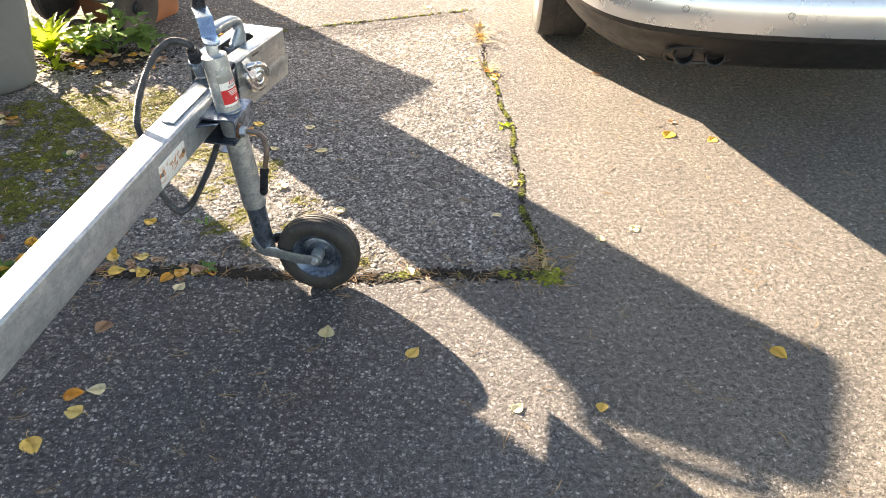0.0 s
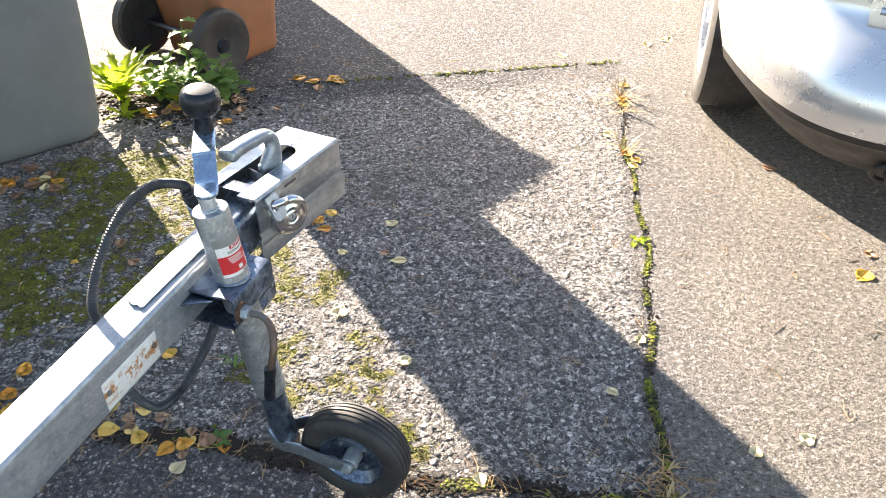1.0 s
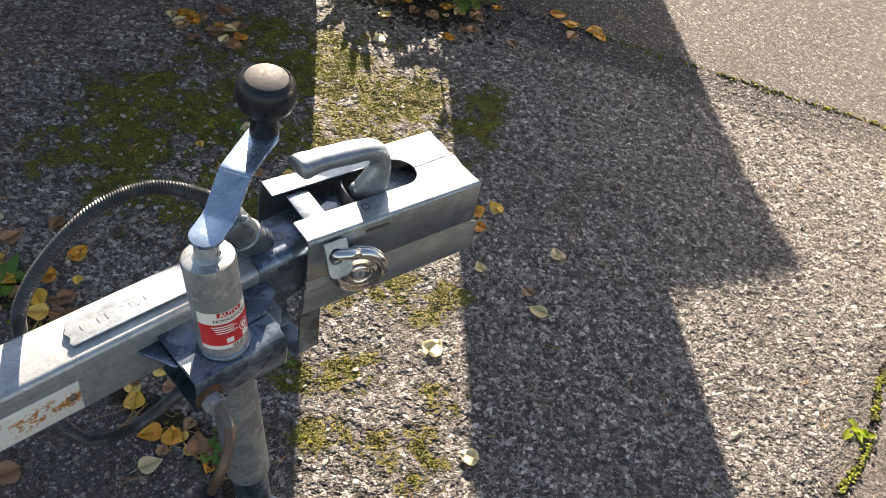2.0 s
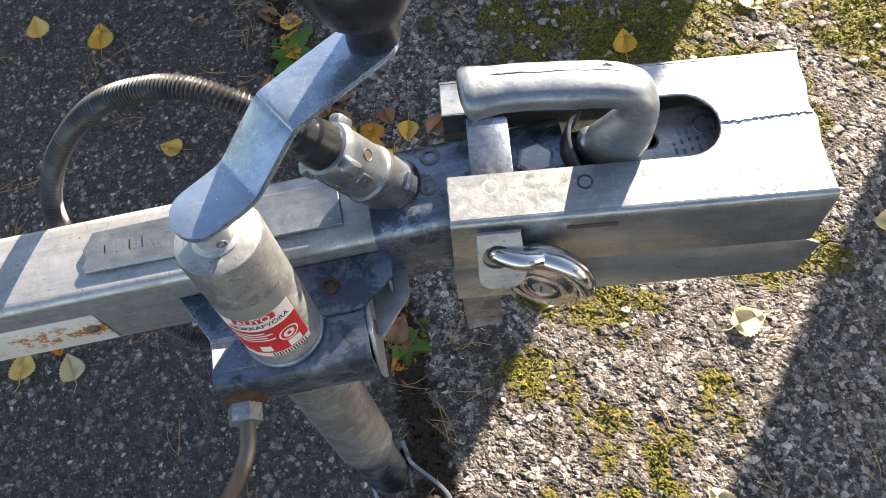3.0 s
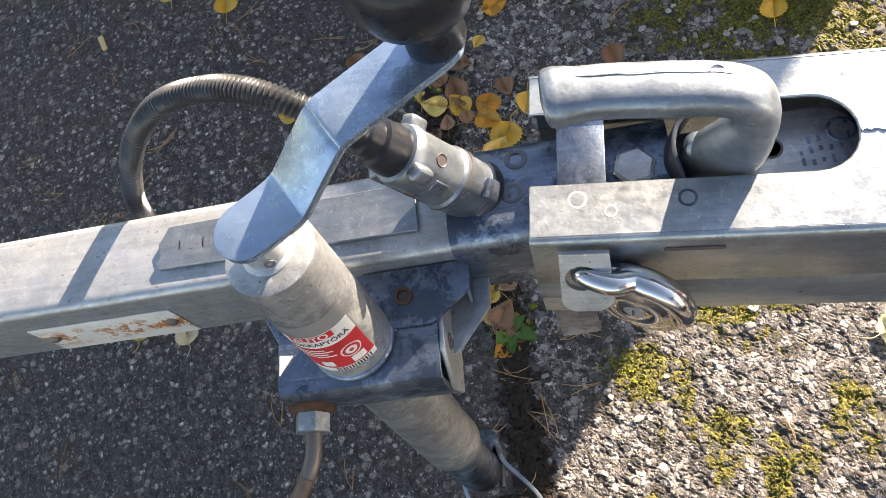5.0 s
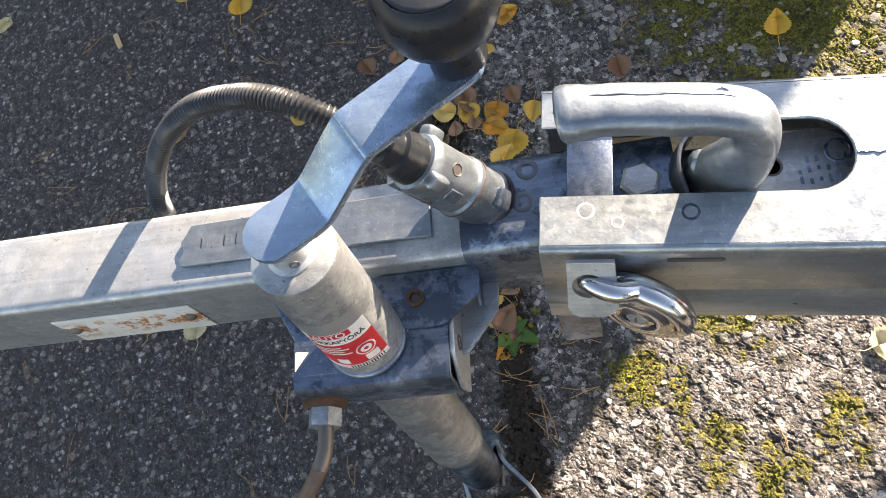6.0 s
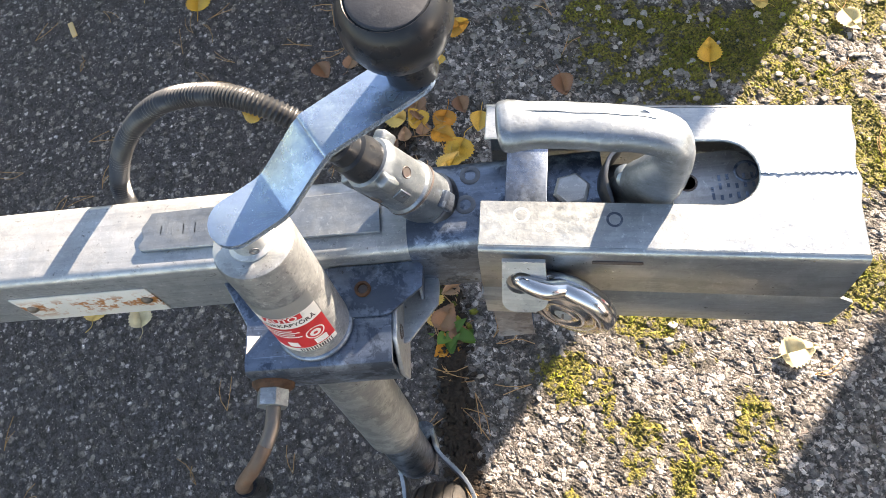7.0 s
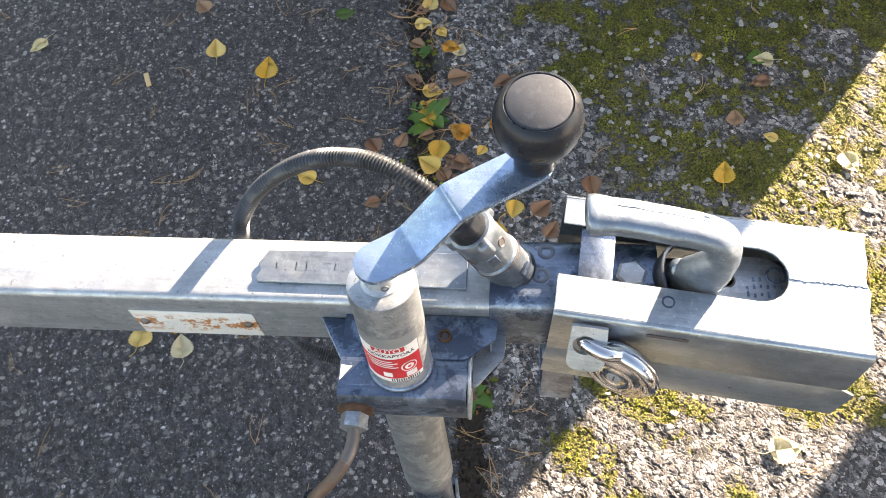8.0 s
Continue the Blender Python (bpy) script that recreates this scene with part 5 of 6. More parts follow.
# ---- parked car: x forwards, y to its left, origin on the ground below its tail's middle ----
def build_car():
    car = thing("car", pose(1.353, 2.533, 0, 0, 0, 87.0), "silver estate car parked with its tail this way", "car")
    AXLES = (1.11, 3.86)

    def bulge(u):
        return 0.12 * u * u + 0.46 * u ** 8

    def profile(z):
        """Half width, tail and nose at a height."""
        ws = [(0.20, 0.76), (0.28, 0.81), (0.36, 0.87), (0.48, 0.905), (0.70, 0.915), (0.95, 0.895), (1.05, 0.86), (1.40, 0.72), (1.47, 0.64), (1.50, 0.45)]
        rs = [(0.20, 0.25), (0.25, 0.17), (0.28, 0.13), (0.34, 0.07), (0.375, 0.04), (0.39, 0.020), (0.41, -0.025), (0.50, -0.05), (0.55, -0.035), (0.60, 0.01), (0.64, 0.06), (0.67, 0.10), (0.70, 0.11), (0.95, 0.10), (1.05, 0.12), (1.40, 0.24), (1.47, 0.30), (1.50, 0.6)]
        fs = [(0.20, 4.60), (0.40, 4.78), (0.60, 4.77), (0.75, 4.65), (0.86, 4.3), (0.97, 3.65), (1.05, 3.45), (1.40, 2.75), (1.47, 2.55), (1.50, 2.0)]
        f = lambda t: float(np.interp(z, [a for a, _ in t], [b for _, b in t]))
        return f(ws), f(rs), f(fs)

    def ring(z, grow=0.0):
        w, r, nose = profile(z)
        w, r = w + grow, r - grow
        k0 = 1.0 if z < 1.0 else 0.5
        half = []
        for k in range(25):
            u = k / 24
            u = 1 - (1 - u) ** 1.8
            half.append((r + k0 * bulge(u), w * u))
        x_end = half[-1][0]
        side = [(x_end + (nose - 0.55 - x_end) * k / 12, w) for k in range(1, 12)]
        front = [(nose - 0.55 * (1 - math.sqrt(max(0, 1 - (k / 10) ** 3))), w * (k / 10)) for k in range(10, -1, -1)]
        left = half + side + front
        return [(x, y, z) for x, y in left] + [(x, -y, z) for x, y in left[-2:0:-1]]

    def shell(zs, grow=0.0, close=True):
        bm = bmesh.new()
        rows = [[bm.verts.new(q) for q in ring(z, grow)] for z in zs]
        n = len(rows[0])
        for a, b in zip(rows, rows[1:]):
            for i in range(n):
                bm.faces.new((a[i], a[(i + 1) % n], b[(i + 1) % n], b[i]))
        if close:
            bm.faces.new(rows[0])
            bm.faces.new(rows[-1])
        bmesh.ops.recalc_face_normals(bm, faces=bm.faces)
        return bm

    body = part("body", shell([0.22, 0.25, 0.28, 0.31, 0.34, 0.36, 0.375, 0.385, 0.395, 0.41, 0.43, 0.48, 0.52, 0.56, 0.60, 0.64, 0.67, 0.70, 0.78, 0.86, 0.95, 1.0, 1.05, 1.2, 1.40, 1.44, 1.47, 1.49, 1.50]), PAINT, car, "silver painted body")
    cutter = part("well", join(*[lathe([(0, -0.20), (0.385, -0.20), (0.385, 0.20), (0, 0.20)], 48, axis((wx, s * 0.84, 0.33), (wx, s * 2, 0.33))) for wx in AXLES for s in (-1, 1)]), CAR_PLASTIC, car)
    mod = body.modifiers.new("cut", "BOOLEAN")
    mod.operation, mod.object, mod.solver = "DIFFERENCE", cutter, "EXACT"
    me = bpy.data.meshes.new_from_object(body.evaluated_get(bpy.context.evaluated_depsgraph_get()))
    body.modifiers.clear()
    body.data = me
    me.set_sharp_from_angle(angle=radians(35))
    bpy.data.objects.remove(cutter)
    # the dark lower bumper is a second colour on the tail's lower sheet
    me.materials.append(CAR_PLASTIC)
    for f in me.polygons:
        c = f.center
        if c.z < 0.425 and c.x < 1.0:
            f.material_index = 1
    # exhaust tips under the left rear corner
    for ly in (0.44, 0.33):
        part("exhaust_tip", lathe([(0.024, -0.06), (0.033, -0.06), (0.038, 0.0), (0.036, 0.004), (0.031, 0.0), (0.026, -0.05), (0.0, -0.05)], 24, axis((0.125, ly, 0.292), (-0.3, ly, 0.272))), CAR_PLASTIC, car, "dark steel exhaust tip")
    def oval(k, ry, rz, out):
        c, q = math.cos(2 * math.pi * k / 40), math.sin(2 * math.pi * k / 40)
        return Vector((0.150 - 0.60 * rz * q - out, 0.385 + ry * math.copysign(abs(c) ** 0.7, c), 0.288 + 0.8 * rz * math.copysign(abs(q) ** 0.8, q)))
    # flat near-black face stands for the shade inside the recess
    bm = bmesh.new()
    bm.faces.new([bm.verts.new(oval(k, 0.115, 0.048, 0.003)) for k in range(40)])
    part("exhaust_recess", bm, INK, car, "flat dark face for the shade in the exhaust recess")
    part("exhaust_surround", sweep([oval(k, 0.118, 0.052, 0.005) for k in range(41)], 0.008, 8), CAR_PLASTIC, car, "moulded surround of the exhaust tips")
    part("silencer", sweep([(0.30, 0.40, 0.30), (0.30, -0.45, 0.30)], 0.10, 18), STEEL_DARK, car)
    part("underbody", box((0.75, -0.55, 0.20), (4.3, 0.55, 0.30), 0.02), CAR_PLASTIC, car)
    
    def on_tail(ly, z, out=0.002):
        w, r, _ = profile(z)
        u = abs(ly) / w
        return Vector((r + bulge(u) - out, ly, z))

    for ly in (0.50, 0.17, -0.17, -0.50):
        q = on_tail(ly, 0.505)
        part("parking_sensor", lathe([(0.0095, 0.0), (0.0102, 0.0010), (0.0112, 0.0)], 22, axis(q, q + Vector((-1, 0.25 * ly, 0.05)))), CAR_PLASTIC, car, "round parking sensor")
    # tailgate: a proud panel with a lower lip, lamps, glass
    bm = bmesh.new()
    rows = []
    for z in (0.660, 0.668, 0.70, 0.80, 0.90, 0.955):
        rows.append([bm.verts.new(on_tail(-0.62 + 1.24 * k / 20, z, 0.012 if z > 0.661 else 0.0)) for k in range(21)])
    for a, b in zip(rows, rows[1:]):
        for i in range(20):
            bm.faces.new((a[i], a[i + 1], b[i + 1], b[i]))
    part("tailgate", bm, PAINT, car)
    part("chrome_strip", sweep([on_tail(-0.60 + 1.2 * k / 16, 0.700, 0.016) for k in range(17)], 0.009, 8), CHROME, car, "chrome strip along the tailgate")
    part("plate_recess", box((0.02, -0.27, 0.73), (0.036, 0.27, 0.85), 0.004, m=pose(0.012, 0, 0)), INK, car)
    part("number_plate", box((0.012, -0.25, 0.74), (0.022, 0.25, 0.84), 0.003, m=pose(0.012, 0, 0)), LABEL_WHITE, car)
    for k in range(6):
        part("plate_bar", box((0.0105, -0.19 + k * 0.065, 0.765), (0.0125, -0.155 + k * 0.065, 0.815), 0, m=pose(0.012, 0, 0)), INK, car)
    for s in (-1, 1):
        bm = bmesh.new()
        rows = [[bm.verts.new(on_tail(s * (0.63 + 0.21 * k / 10), z, 0.008)) for k in range(11)] for z in (0.74, 0.80, 0.86, 0.93)]
        for a, b in zip(rows, rows[1:]):
            for i in range(10):
                bm.faces.new((a[i], a[i + 1], b[i + 1], b[i]))
        part("tail_lamp", bm, LAMP_RED, car, "red tail lamp")
    bm = shell([1.07, 1.15, 1.25, 1.36], 0.006, False)
    bmesh.ops.delete(bm, geom=[f for f in bm.faces if f.calc_center_median().x > 2.2 and abs(f.calc_center_median().y) < 0.3], context="FACES_ONLY")
    part("window_band", bm, GLASS_DARK, car, "dark windows")
    # wheels
    for wx in AXLES:
        for s in (1, -1):
            wm = axis((wx, s * 0.795, 0.330), (wx, s * 2, 0.330))
            wheel = part("wheel", lathe([(0.222, -0.105), (0.250, -0.112), (0.300, -0.112), (0.322, -0.100), (0.3300, -0.070), (0.3265, -0.036), (0.3300, -0.034), (0.3300, 0.034), (0.3265, 0.036), (0.3300, 0.070), (0.322, 0.100), (0.300, 0.112), (0.250, 0.112), (0.222, 0.105)], 64, wm, True), RUBBER, car, "black road tyre")
            bm = lathe([(0.225, -0.09), (0.225, 0.095), (0.218, 0.104), (0.205, 0.098), (0.200, 0.05), (0.200, -0.09)], 56, wm, True)
            part("rim", bm, ALLOY_WHEEL, wheel)
            spokes = []
            for k in range(7):
                a = 2 * math.pi * k / 7
                spokes.append(box((0.03, -0.026, 0.058), (0.208, 0.026, 0.088), 0.008, 2, wm @ pose(0, 0, 0, 0, 0, math.degrees(a))))
            spokes.append(lathe([(0, 0.092), (0.035, 0.092), (0.055, 0.086), (0.06, 0.05), (0, 0.05)], 28, wm))
            part("spokes", join(*spokes), ALLOY_WHEEL, wheel, "silver alloy spokes")
            part("brake_disc", lathe([(0, 0.01), (0.15, 0.01), (0.15, -0.01), (0, -0.01)], 32, wm), STEEL_DARK, wheel)


build_car()


# ---- plants ----
def blade(length, width, lobes, bend, lift, seed):
    """A toothed leaf as a thin curved mesh, growing along +x from the origin."""
    r = random.Random(seed)
    bm = bmesh.new()
    rows = []
    n = 36 if lobes else 16
    for i in range(n + 1):
        t = i / n
        w = width * (math.sin(math.pi * min(1, t ** 0.75)) ** 0.8) * (0.16 + 0.84 * t ** 0.4 if lobes else 1)
        if lobes:
            w *= 0.42 + 0.58 * (1 - (t * lobes) % 1.0) + r.uniform(-0.05, 0.05)
        w = max(w, width * 0.06 if i < n else 0.0005)
        c = Vector((length * t * math.cos(lift * (1 - 0.3 * t)), 0, length * t * math.sin(lift * (1 - 0.3 * t)) - 0.6 * bend * t * t * length))
        rows.append([bm.verts.new(c + Vector((0, -w, 0.35 * w))), bm.verts.new(c), bm.verts.new(c + Vector((0, w, 0.35 * w)))])
    for a, b in zip(rows, rows[1:]):
        for k in range(2):
            bm.faces.new((a[k], a[k + 1], b[k + 1], b[k]))
    return bm


def weed(name, at, leaves, length, width, lobes, material, label, seed, lift=(0.5, 1.25), spread=(0, 360), stem=False):
    plant = thing(name, Matrix.Translation(at), label, "weed", "weeds in the joints")
    r = random.Random(seed)
    for i in range(leaves):
        a = spread[0] + (spread[1] - spread[0]) * (i * 0.618 % 1.0) + r.uniform(-14, 14)
        L = length * r.uniform(0.6, 1.15)
        part("leaf", blade(L, width * r.uniform(0.7, 1.2), lobes, r.uniform(0.05, 0.45), r.uniform(*lift), seed * 50 + i), material, plant, smooth=80).matrix_local = pose(r.uniform(-0.012, 0.012), r.uniform(-0.012, 0.012), 0, 0, r.uniform(-8, 8), a)
    return plant


weed("dandelion", (-1.60, 3.28, 0.0), 26, 0.24, 0.033, 7, DANDELION, "sunlit yellow-green dandelion beside the grey container", 3, (1.0, 1.48))
weed("dandelion", (-1.48, 3.33, 0.0), 26, 0.19, 0.030, 7, DANDELION, "bushy yellow-green dandelion in the asphalt joint", 9, (0.5, 1.45))
weed("dandelion", (-1.53, 3.16, 0.0), 9, 0.10, 0.018, 5, DANDELION, "small yellow-green dandelion rosette", 4, (0.3, 1.0))


def branching(at, height, seed, label):
    plant = thing("celandine", Matrix.Translation(at), label, "weed", "weeds in the joints")
    r = random.Random(seed)
    for s in range(4):
        a = r.uniform(0, 360)
        h = height * (1 if s == 0 else r.uniform(0.45, 0.75))
        out = 0.02 if s == 0 else 0.06
        top = Vector((out * math.cos(radians(a)), out * math.sin(radians(a)), h))
        path = rounded([(0, 0, 0), top * 0.5 + Vector((0, 0, 0.02)), top], 6)
        part("stem", sweep(path, lambda t: 0.004 * (1 - 0.6 * t), 7), LEAF_GREEN, plant)
        for k in range(8):
            t = 0.25 + 0.75 * k / 7
            base = path[min(len(path) - 1, int(t * (len(path) - 1)))]
            L = r.uniform(0.065, 0.105) * (1.15 - 0.5 * t)
            part("leaf", blade(L, L * 0.50, 3, r.uniform(0.1, 0.5), r.uniform(0.1, 0.8), seed * 90 + s * 10 + k), CELANDINE, plant, smooth=80).matrix_local = pose(*base, 0, 0, a + 137 * k)
    return plant


branching((-1.33, 3.33, 0.0), 0.30, 7, "green lobed weed growing before the brown bin")
branching((-1.42, 3.30, 0.0), 0.18, 8, "low green lobed weed before the brown bin")
branching((-1.20, 3.34, 0.0), 0.16, 12, "low green weed beside the bin's wheel")
weed("plantain", (-0.615, 1.790, -0.004), 11, 0.046, 0.010, 0, LEAF_GREEN, "small green weed in the joint under the coupling", 21, (0.1, 0.7))
weed("plantain", (-1.17, 1.775, -0.004), 12, 0.060, 0.012, 0, LEAF_GREEN, "green weed in the leaf-filled joint", 22, (0.2, 0.9))
weed("plantain", (-1.34, 1.78, -0.004), 8, 0.040, 0.009, 0, LEAF_GREEN, "small green weed in the leaf-filled joint", 23, (0.2, 0.9))
weed("plantain", (-0.66, 2.02, 0.0), 6, 0.04, 0.004, 0, LEAF_GREEN, "tuft of green grass blades", 25, (0.4, 1.1))
weed("plantain", (0.305, 2.70, -0.004), 7, 0.045, 0.008, 0, DANDELION, "yellow-green weed in the mossy joint", 26, (0.3, 1.1))
for i, (gx, gy, L) in enumerate(((0.262, 3.22, 0.11), (0.252, 3.62, 0.13), (0.258, 3.52, 0.10), (0.355, 1.80, 0.045), (0.35, 1.88, 0.04))):
    weed("dry_grass", (gx, gy, -0.004), 18, L, 0.0024, 0, STALK, "dry straw-coloured grass tuft in the joint", 40 + i, (0.1, 1.2))


# ---- fallen leaves ----
def birch_leaf(seed):
    r = random.Random(seed)
    bm = bmesh.new()
    n = 20
    rim = []
    curl, twist = r.uniform(-0.25, 0.35), r.uniform(-0.2, 0.2)
    for i in range(2 * n):
        t = i / n if i < n else (2 * n - i) / n
        s = 1 if i < n else -1
        w = 0.42 * math.sin(math.pi * t ** 0.62) ** 0.9 * (1 + (0.07 if i % 2 else -0.07))
        x, y = t - 0.42, s * w
        z = curl * (0.6 * y * y + 0.35 * (t - 0.5) ** 2) + twist * x * y + 0.02 * math.sin(9 * x + seed)
        rim.append(Vector((x, y, z)))
    mid = [bm.verts.new((i / n - 0.42, 0, curl * 0.35 * (i / n - 0.5) ** 2 - 0.012)) for i in range(n + 1)]
    up = [mid[0]] + [bm.verts.new(rim[i]) for i in range(1, n)] + [mid[n]]
    dn = [mid[0]] + [bm.verts.new(rim[2 * n - i]) for i in range(1, n)] + [mid[n]]
    for i in range(n):
        for row in (up, dn):
            f = [mid[i], mid[i + 1], row[i + 1], row[i]]
            f = [q for k, q in enumerate(f) if q not in f[:k]]
            if len(f) > 2:
                bm.faces.new(f)
    stalk = sweep(rounded([(-0.42, 0, 0.0), (-0.60, r.uniform(-0.05, 0.05), 0.0), (-0.82, r.uniform(-0.15, 0.15), 0.02)], 3), 0.012, 5)
    bm2 = join(bm, stalk)
    low = min(q.co.z for q in bm2.verts)
    bm2.transform(Matrix.Translation((0, 0, -low)))
    me = bpy.data.meshes.new("fallen_leaf")
    bm2.to_mesh(me)
    bm2.free()
    me.polygons.foreach_set("use_smooth", [True] * len(me.polygons))
    return me


LEAF_MATS = {"y": (LEAF_YELLOW, "yellow birch leaf fallen on the asphalt"), "o": (LEAF_ORANGE, "orange birch leaf fallen on the asphalt"),
             "b": (LEAF_BROWN, "dry brown leaf on the asphalt"), "p": (LEAF_PALE, "pale faded birch leaf on the asphalt"), "g": (LEAF_GREEN, "green birch leaf fallen on the asphalt")}
LEAF_MESH = {}
for key, (mat, _) in LEAF_MATS.items():
    for k in range(5):
        me = birch_leaf(ord(key) * 7 + k)
        me.materials.append(mat)
        LEAF_MESH[key, k] = me
leaf_rng = random.Random(11)


def drop_leaf(kind, x, y, size=0.045, turn=None, z=0.002):
    ob = new("fallen_leaf", LEAF_MESH[kind, leaf_rng.randrange(5)])
    t = leaf_rng.uniform(0, 360) if turn is None else turn
    ob.matrix_world = pose(x, y, z, leaf_rng.uniform(-7, 7), leaf_rng.uniform(-7, 7), t) @ Matrix.Diagonal((size, size, size, 1))
    tagged(ob, LEAF_MATS[kind][1], "leaf", "fallen leaves")


# on the dark asphalt behind the drawbar
for kind, x, y, size in (("p", -1.502, 0.972, 0.045), ("y", -1.425, 1.354, 0.050), ("y", -1.352, 1.461, 0.056), ("g", -1.481, 1.628, 0.045), ("b", -1.556, 1.323, 0.045),
                         ("y", -1.070, 1.537, 0.042), ("b", -1.126, 1.667, 0.042), ("b", -0.996, 1.656, 0.032), ("p", -0.752, 1.316, 0.046), ("y", -0.782, 1.245, 0.050),
                         ("b", -0.811, 1.540, 0.055), ("o", -0.805, 1.300, 0.050), ("y", -0.840, 1.146, 0.055)):
    drop_leaf(kind, x, y, size)
# gathered in the joint
for kind, x, y, size in (("y", -1.421, 1.788, 0.038), ("y", -1.478, 1.812, 0.042), ("b", -1.466, 1.848, 0.042), ("b", -1.367, 1.772, 0.035), ("o", -1.349, 1.838, 0.040),
                         ("p", -1.337, 1.856, 0.035), ("b", -1.263, 1.844, 0.048), ("y", -1.240, 1.788, 0.042), ("y", -1.176, 1.775, 0.045), ("y", -1.205, 1.777, 0.040),
                         ("o", -1.132, 1.834, 0.046), ("y", -1.094, 1.788, 0.050), ("y", -1.061, 1.768, 0.048), ("b", -1.057, 1.826, 0.045), ("y", -1.080, 1.868, 0.026),
                         ("b", -1.010, 1.812, 0.046), ("b", -1.242, 1.932, 0.042), ("b", -0.897, 1.781, 0.032), ("y", -1.142, 1.914, 0.036), ("b", -1.127, 1.720, 0.035)):
    drop_leaf(kind, x, y, size, z=0.002 + leaf_rng.uniform(0, 0.006))
for kind, x, y, size in (("y", -0.978, 1.811, 0.044), ("y", -0.988, 1.774, 0.046), ("o", -0.963, 1.852, 0.048), ("b", -0.985, 1.886, 0.036), ("o", -0.936, 1.845, 0.046),
                         ("y", -0.898, 1.862, 0.060), ("b", -0.935, 1.955, 0.045), ("y", -0.944, 1.909, 0.040), ("b", -0.890, 1.966, 0.038), ("b", -0.975, 2.055, 0.044),
                         ("y", -0.663, 1.776, 0.034), ("y", -0.853, 1.775, 0.050), ("y", -0.798, 1.844, 0.044), ("y", -0.776, 1.768, 0.046), ("o", -0.703, 1.747, 0.045),
                         ("p", -0.657, 1.705, 0.042), ("b", -0.626, 1.784, 0.046), ("y", -0.881, 1.843, 0.045), ("o", -0.585, 1.780, 0.044), ("o", -0.670, 1.764, 0.042)):
    drop_leaf(kind, x, y, size, z=0.002 + leaf_rng.uniform(0, 0.005))
# on the mossy coarse panel
for kind, x, y, size in (("y", -0.960, 2.293, 0.046), ("p", -0.955, 2.518, 0.046), ("y", -1.027, 2.400, 0.028), ("b", -1.080, 2.347, 0.040), ("b", -1.161, 2.423, 0.040),
                         ("g", -1.219, 2.429, 0.042), ("y", -1.242, 2.317, 0.026), ("p", -0.459, 2.243, 0.052), ("p", -1.213, 2.444, 0.040), ("p", -0.353, 2.481, 0.046),
                         ("p", -0.416, 2.655, 0.046), ("p", -0.521, 2.492, 0.034), ("b", -0.403, 2.510, 0.034), ("p", -0.256, 2.098, 0.042), ("y", -0.608, 2.675, 0.044),
                         ("o", -0.636, 2.632, 0.050), ("o", -0.603, 2.593, 0.046), ("p", -1.269, 3.004, 0.044), ("y", -0.824, 2.022, 0.046), ("p", -0.029, 1.785, 0.036)):
    drop_leaf(kind, x, y, size, z=0.006)
for kind, x, y, size in (("o", -0.935, 3.550, 0.06), ("o", -0.997, 3.566, 0.06), ("o", -0.837, 3.568, 0.05), ("b", -0.900, 3.500, 0.05), ("o", -0.866, 3.588, 0.06), ("o", -1.148, 3.437, 0.04),
                         ("y", -1.591, 3.489, 0.05), ("o", -1.136, 1.909, 0.045), ("b", -1.649, 2.756, 0.06), ("o", -1.70, 2.66, 0.06), ("b", -1.60, 2.60, 0.05), ("o", -1.52, 2.70, 0.05),
                         ("y", -1.915, 2.034, 0.05), ("y", -1.930, 2.161, 0.05), ("p", -1.863, 2.039, 0.045), ("b", -1.770, 1.948, 0.05)):
    drop_leaf(kind, x, y, size, z=0.006)
# on the lit asphalt before the car, and in its joint
for kind, x, y, size in (("y", -0.014, 1.448, 0.044), ("p", -0.237, 1.524, 0.050), ("p", 0.233, 1.264, 0.034), ("y", 0.431, 1.269, 0.036), ("y", 0.912, 1.462, 0.050), ("y", 0.906, 2.639, 0.058),
                         ("y", 1.058, 2.603, 0.044), ("b", 0.727, 3.188, 0.050), ("b", 0.946, 2.745, 0.046), ("p", 0.236, 2.085, 0.034), ("p", 0.656, 2.016, 0.040), ("p", 0.541, 1.960, 0.036),
                         ("p", 0.303, 2.275, 0.036), ("o", 0.273, 3.201, 0.050), ("p", 0.208, 3.320, 0.050), ("o", 0.256, 3.608, 0.05), ("o", 0.256, 3.731, 0.05), ("y", 0.259, 3.566, 0.05),
                         ("p", 0.441, 4.218, 0.06), ("p", 0.356, 4.153, 0.05), ("p", 0.007, 3.973, 0.05), ("o", 0.30, 3.16, 0.045), ("y", 0.29, 3.12, 0.04)):
    drop_leaf(kind, x, y, size)

for i in range(26):
    x = leaf_rng.uniform(-1.55, -0.55)
    drop_leaf(leaf_rng.choice("bbby"), x, CRACK_Y + leaf_rng.gauss(0.025, 0.035), leaf_rng.uniform(0.022, 0.04), z=0.001 + leaf_rng.uniform(0, 0.004))

for i in range(34):
    drop_leaf(leaf_rng.choice("bbboyp"), leaf_rng.gauss(-1.34, 0.12), leaf_rng.gauss(3.26, 0.06), leaf_rng.uniform(0.03, 0.055), z=0.003 + leaf_rng.uniform(0, 0.012))
for i in range(12):
    drop_leaf(leaf_rng.choice("bbop"), leaf_rng.gauss(-1.60, 0.06), leaf_rng.gauss(2.66, 0.04), leaf_rng.uniform(0.035, 0.06), z=0.003 + leaf_rng.uniform(0, 0.010))

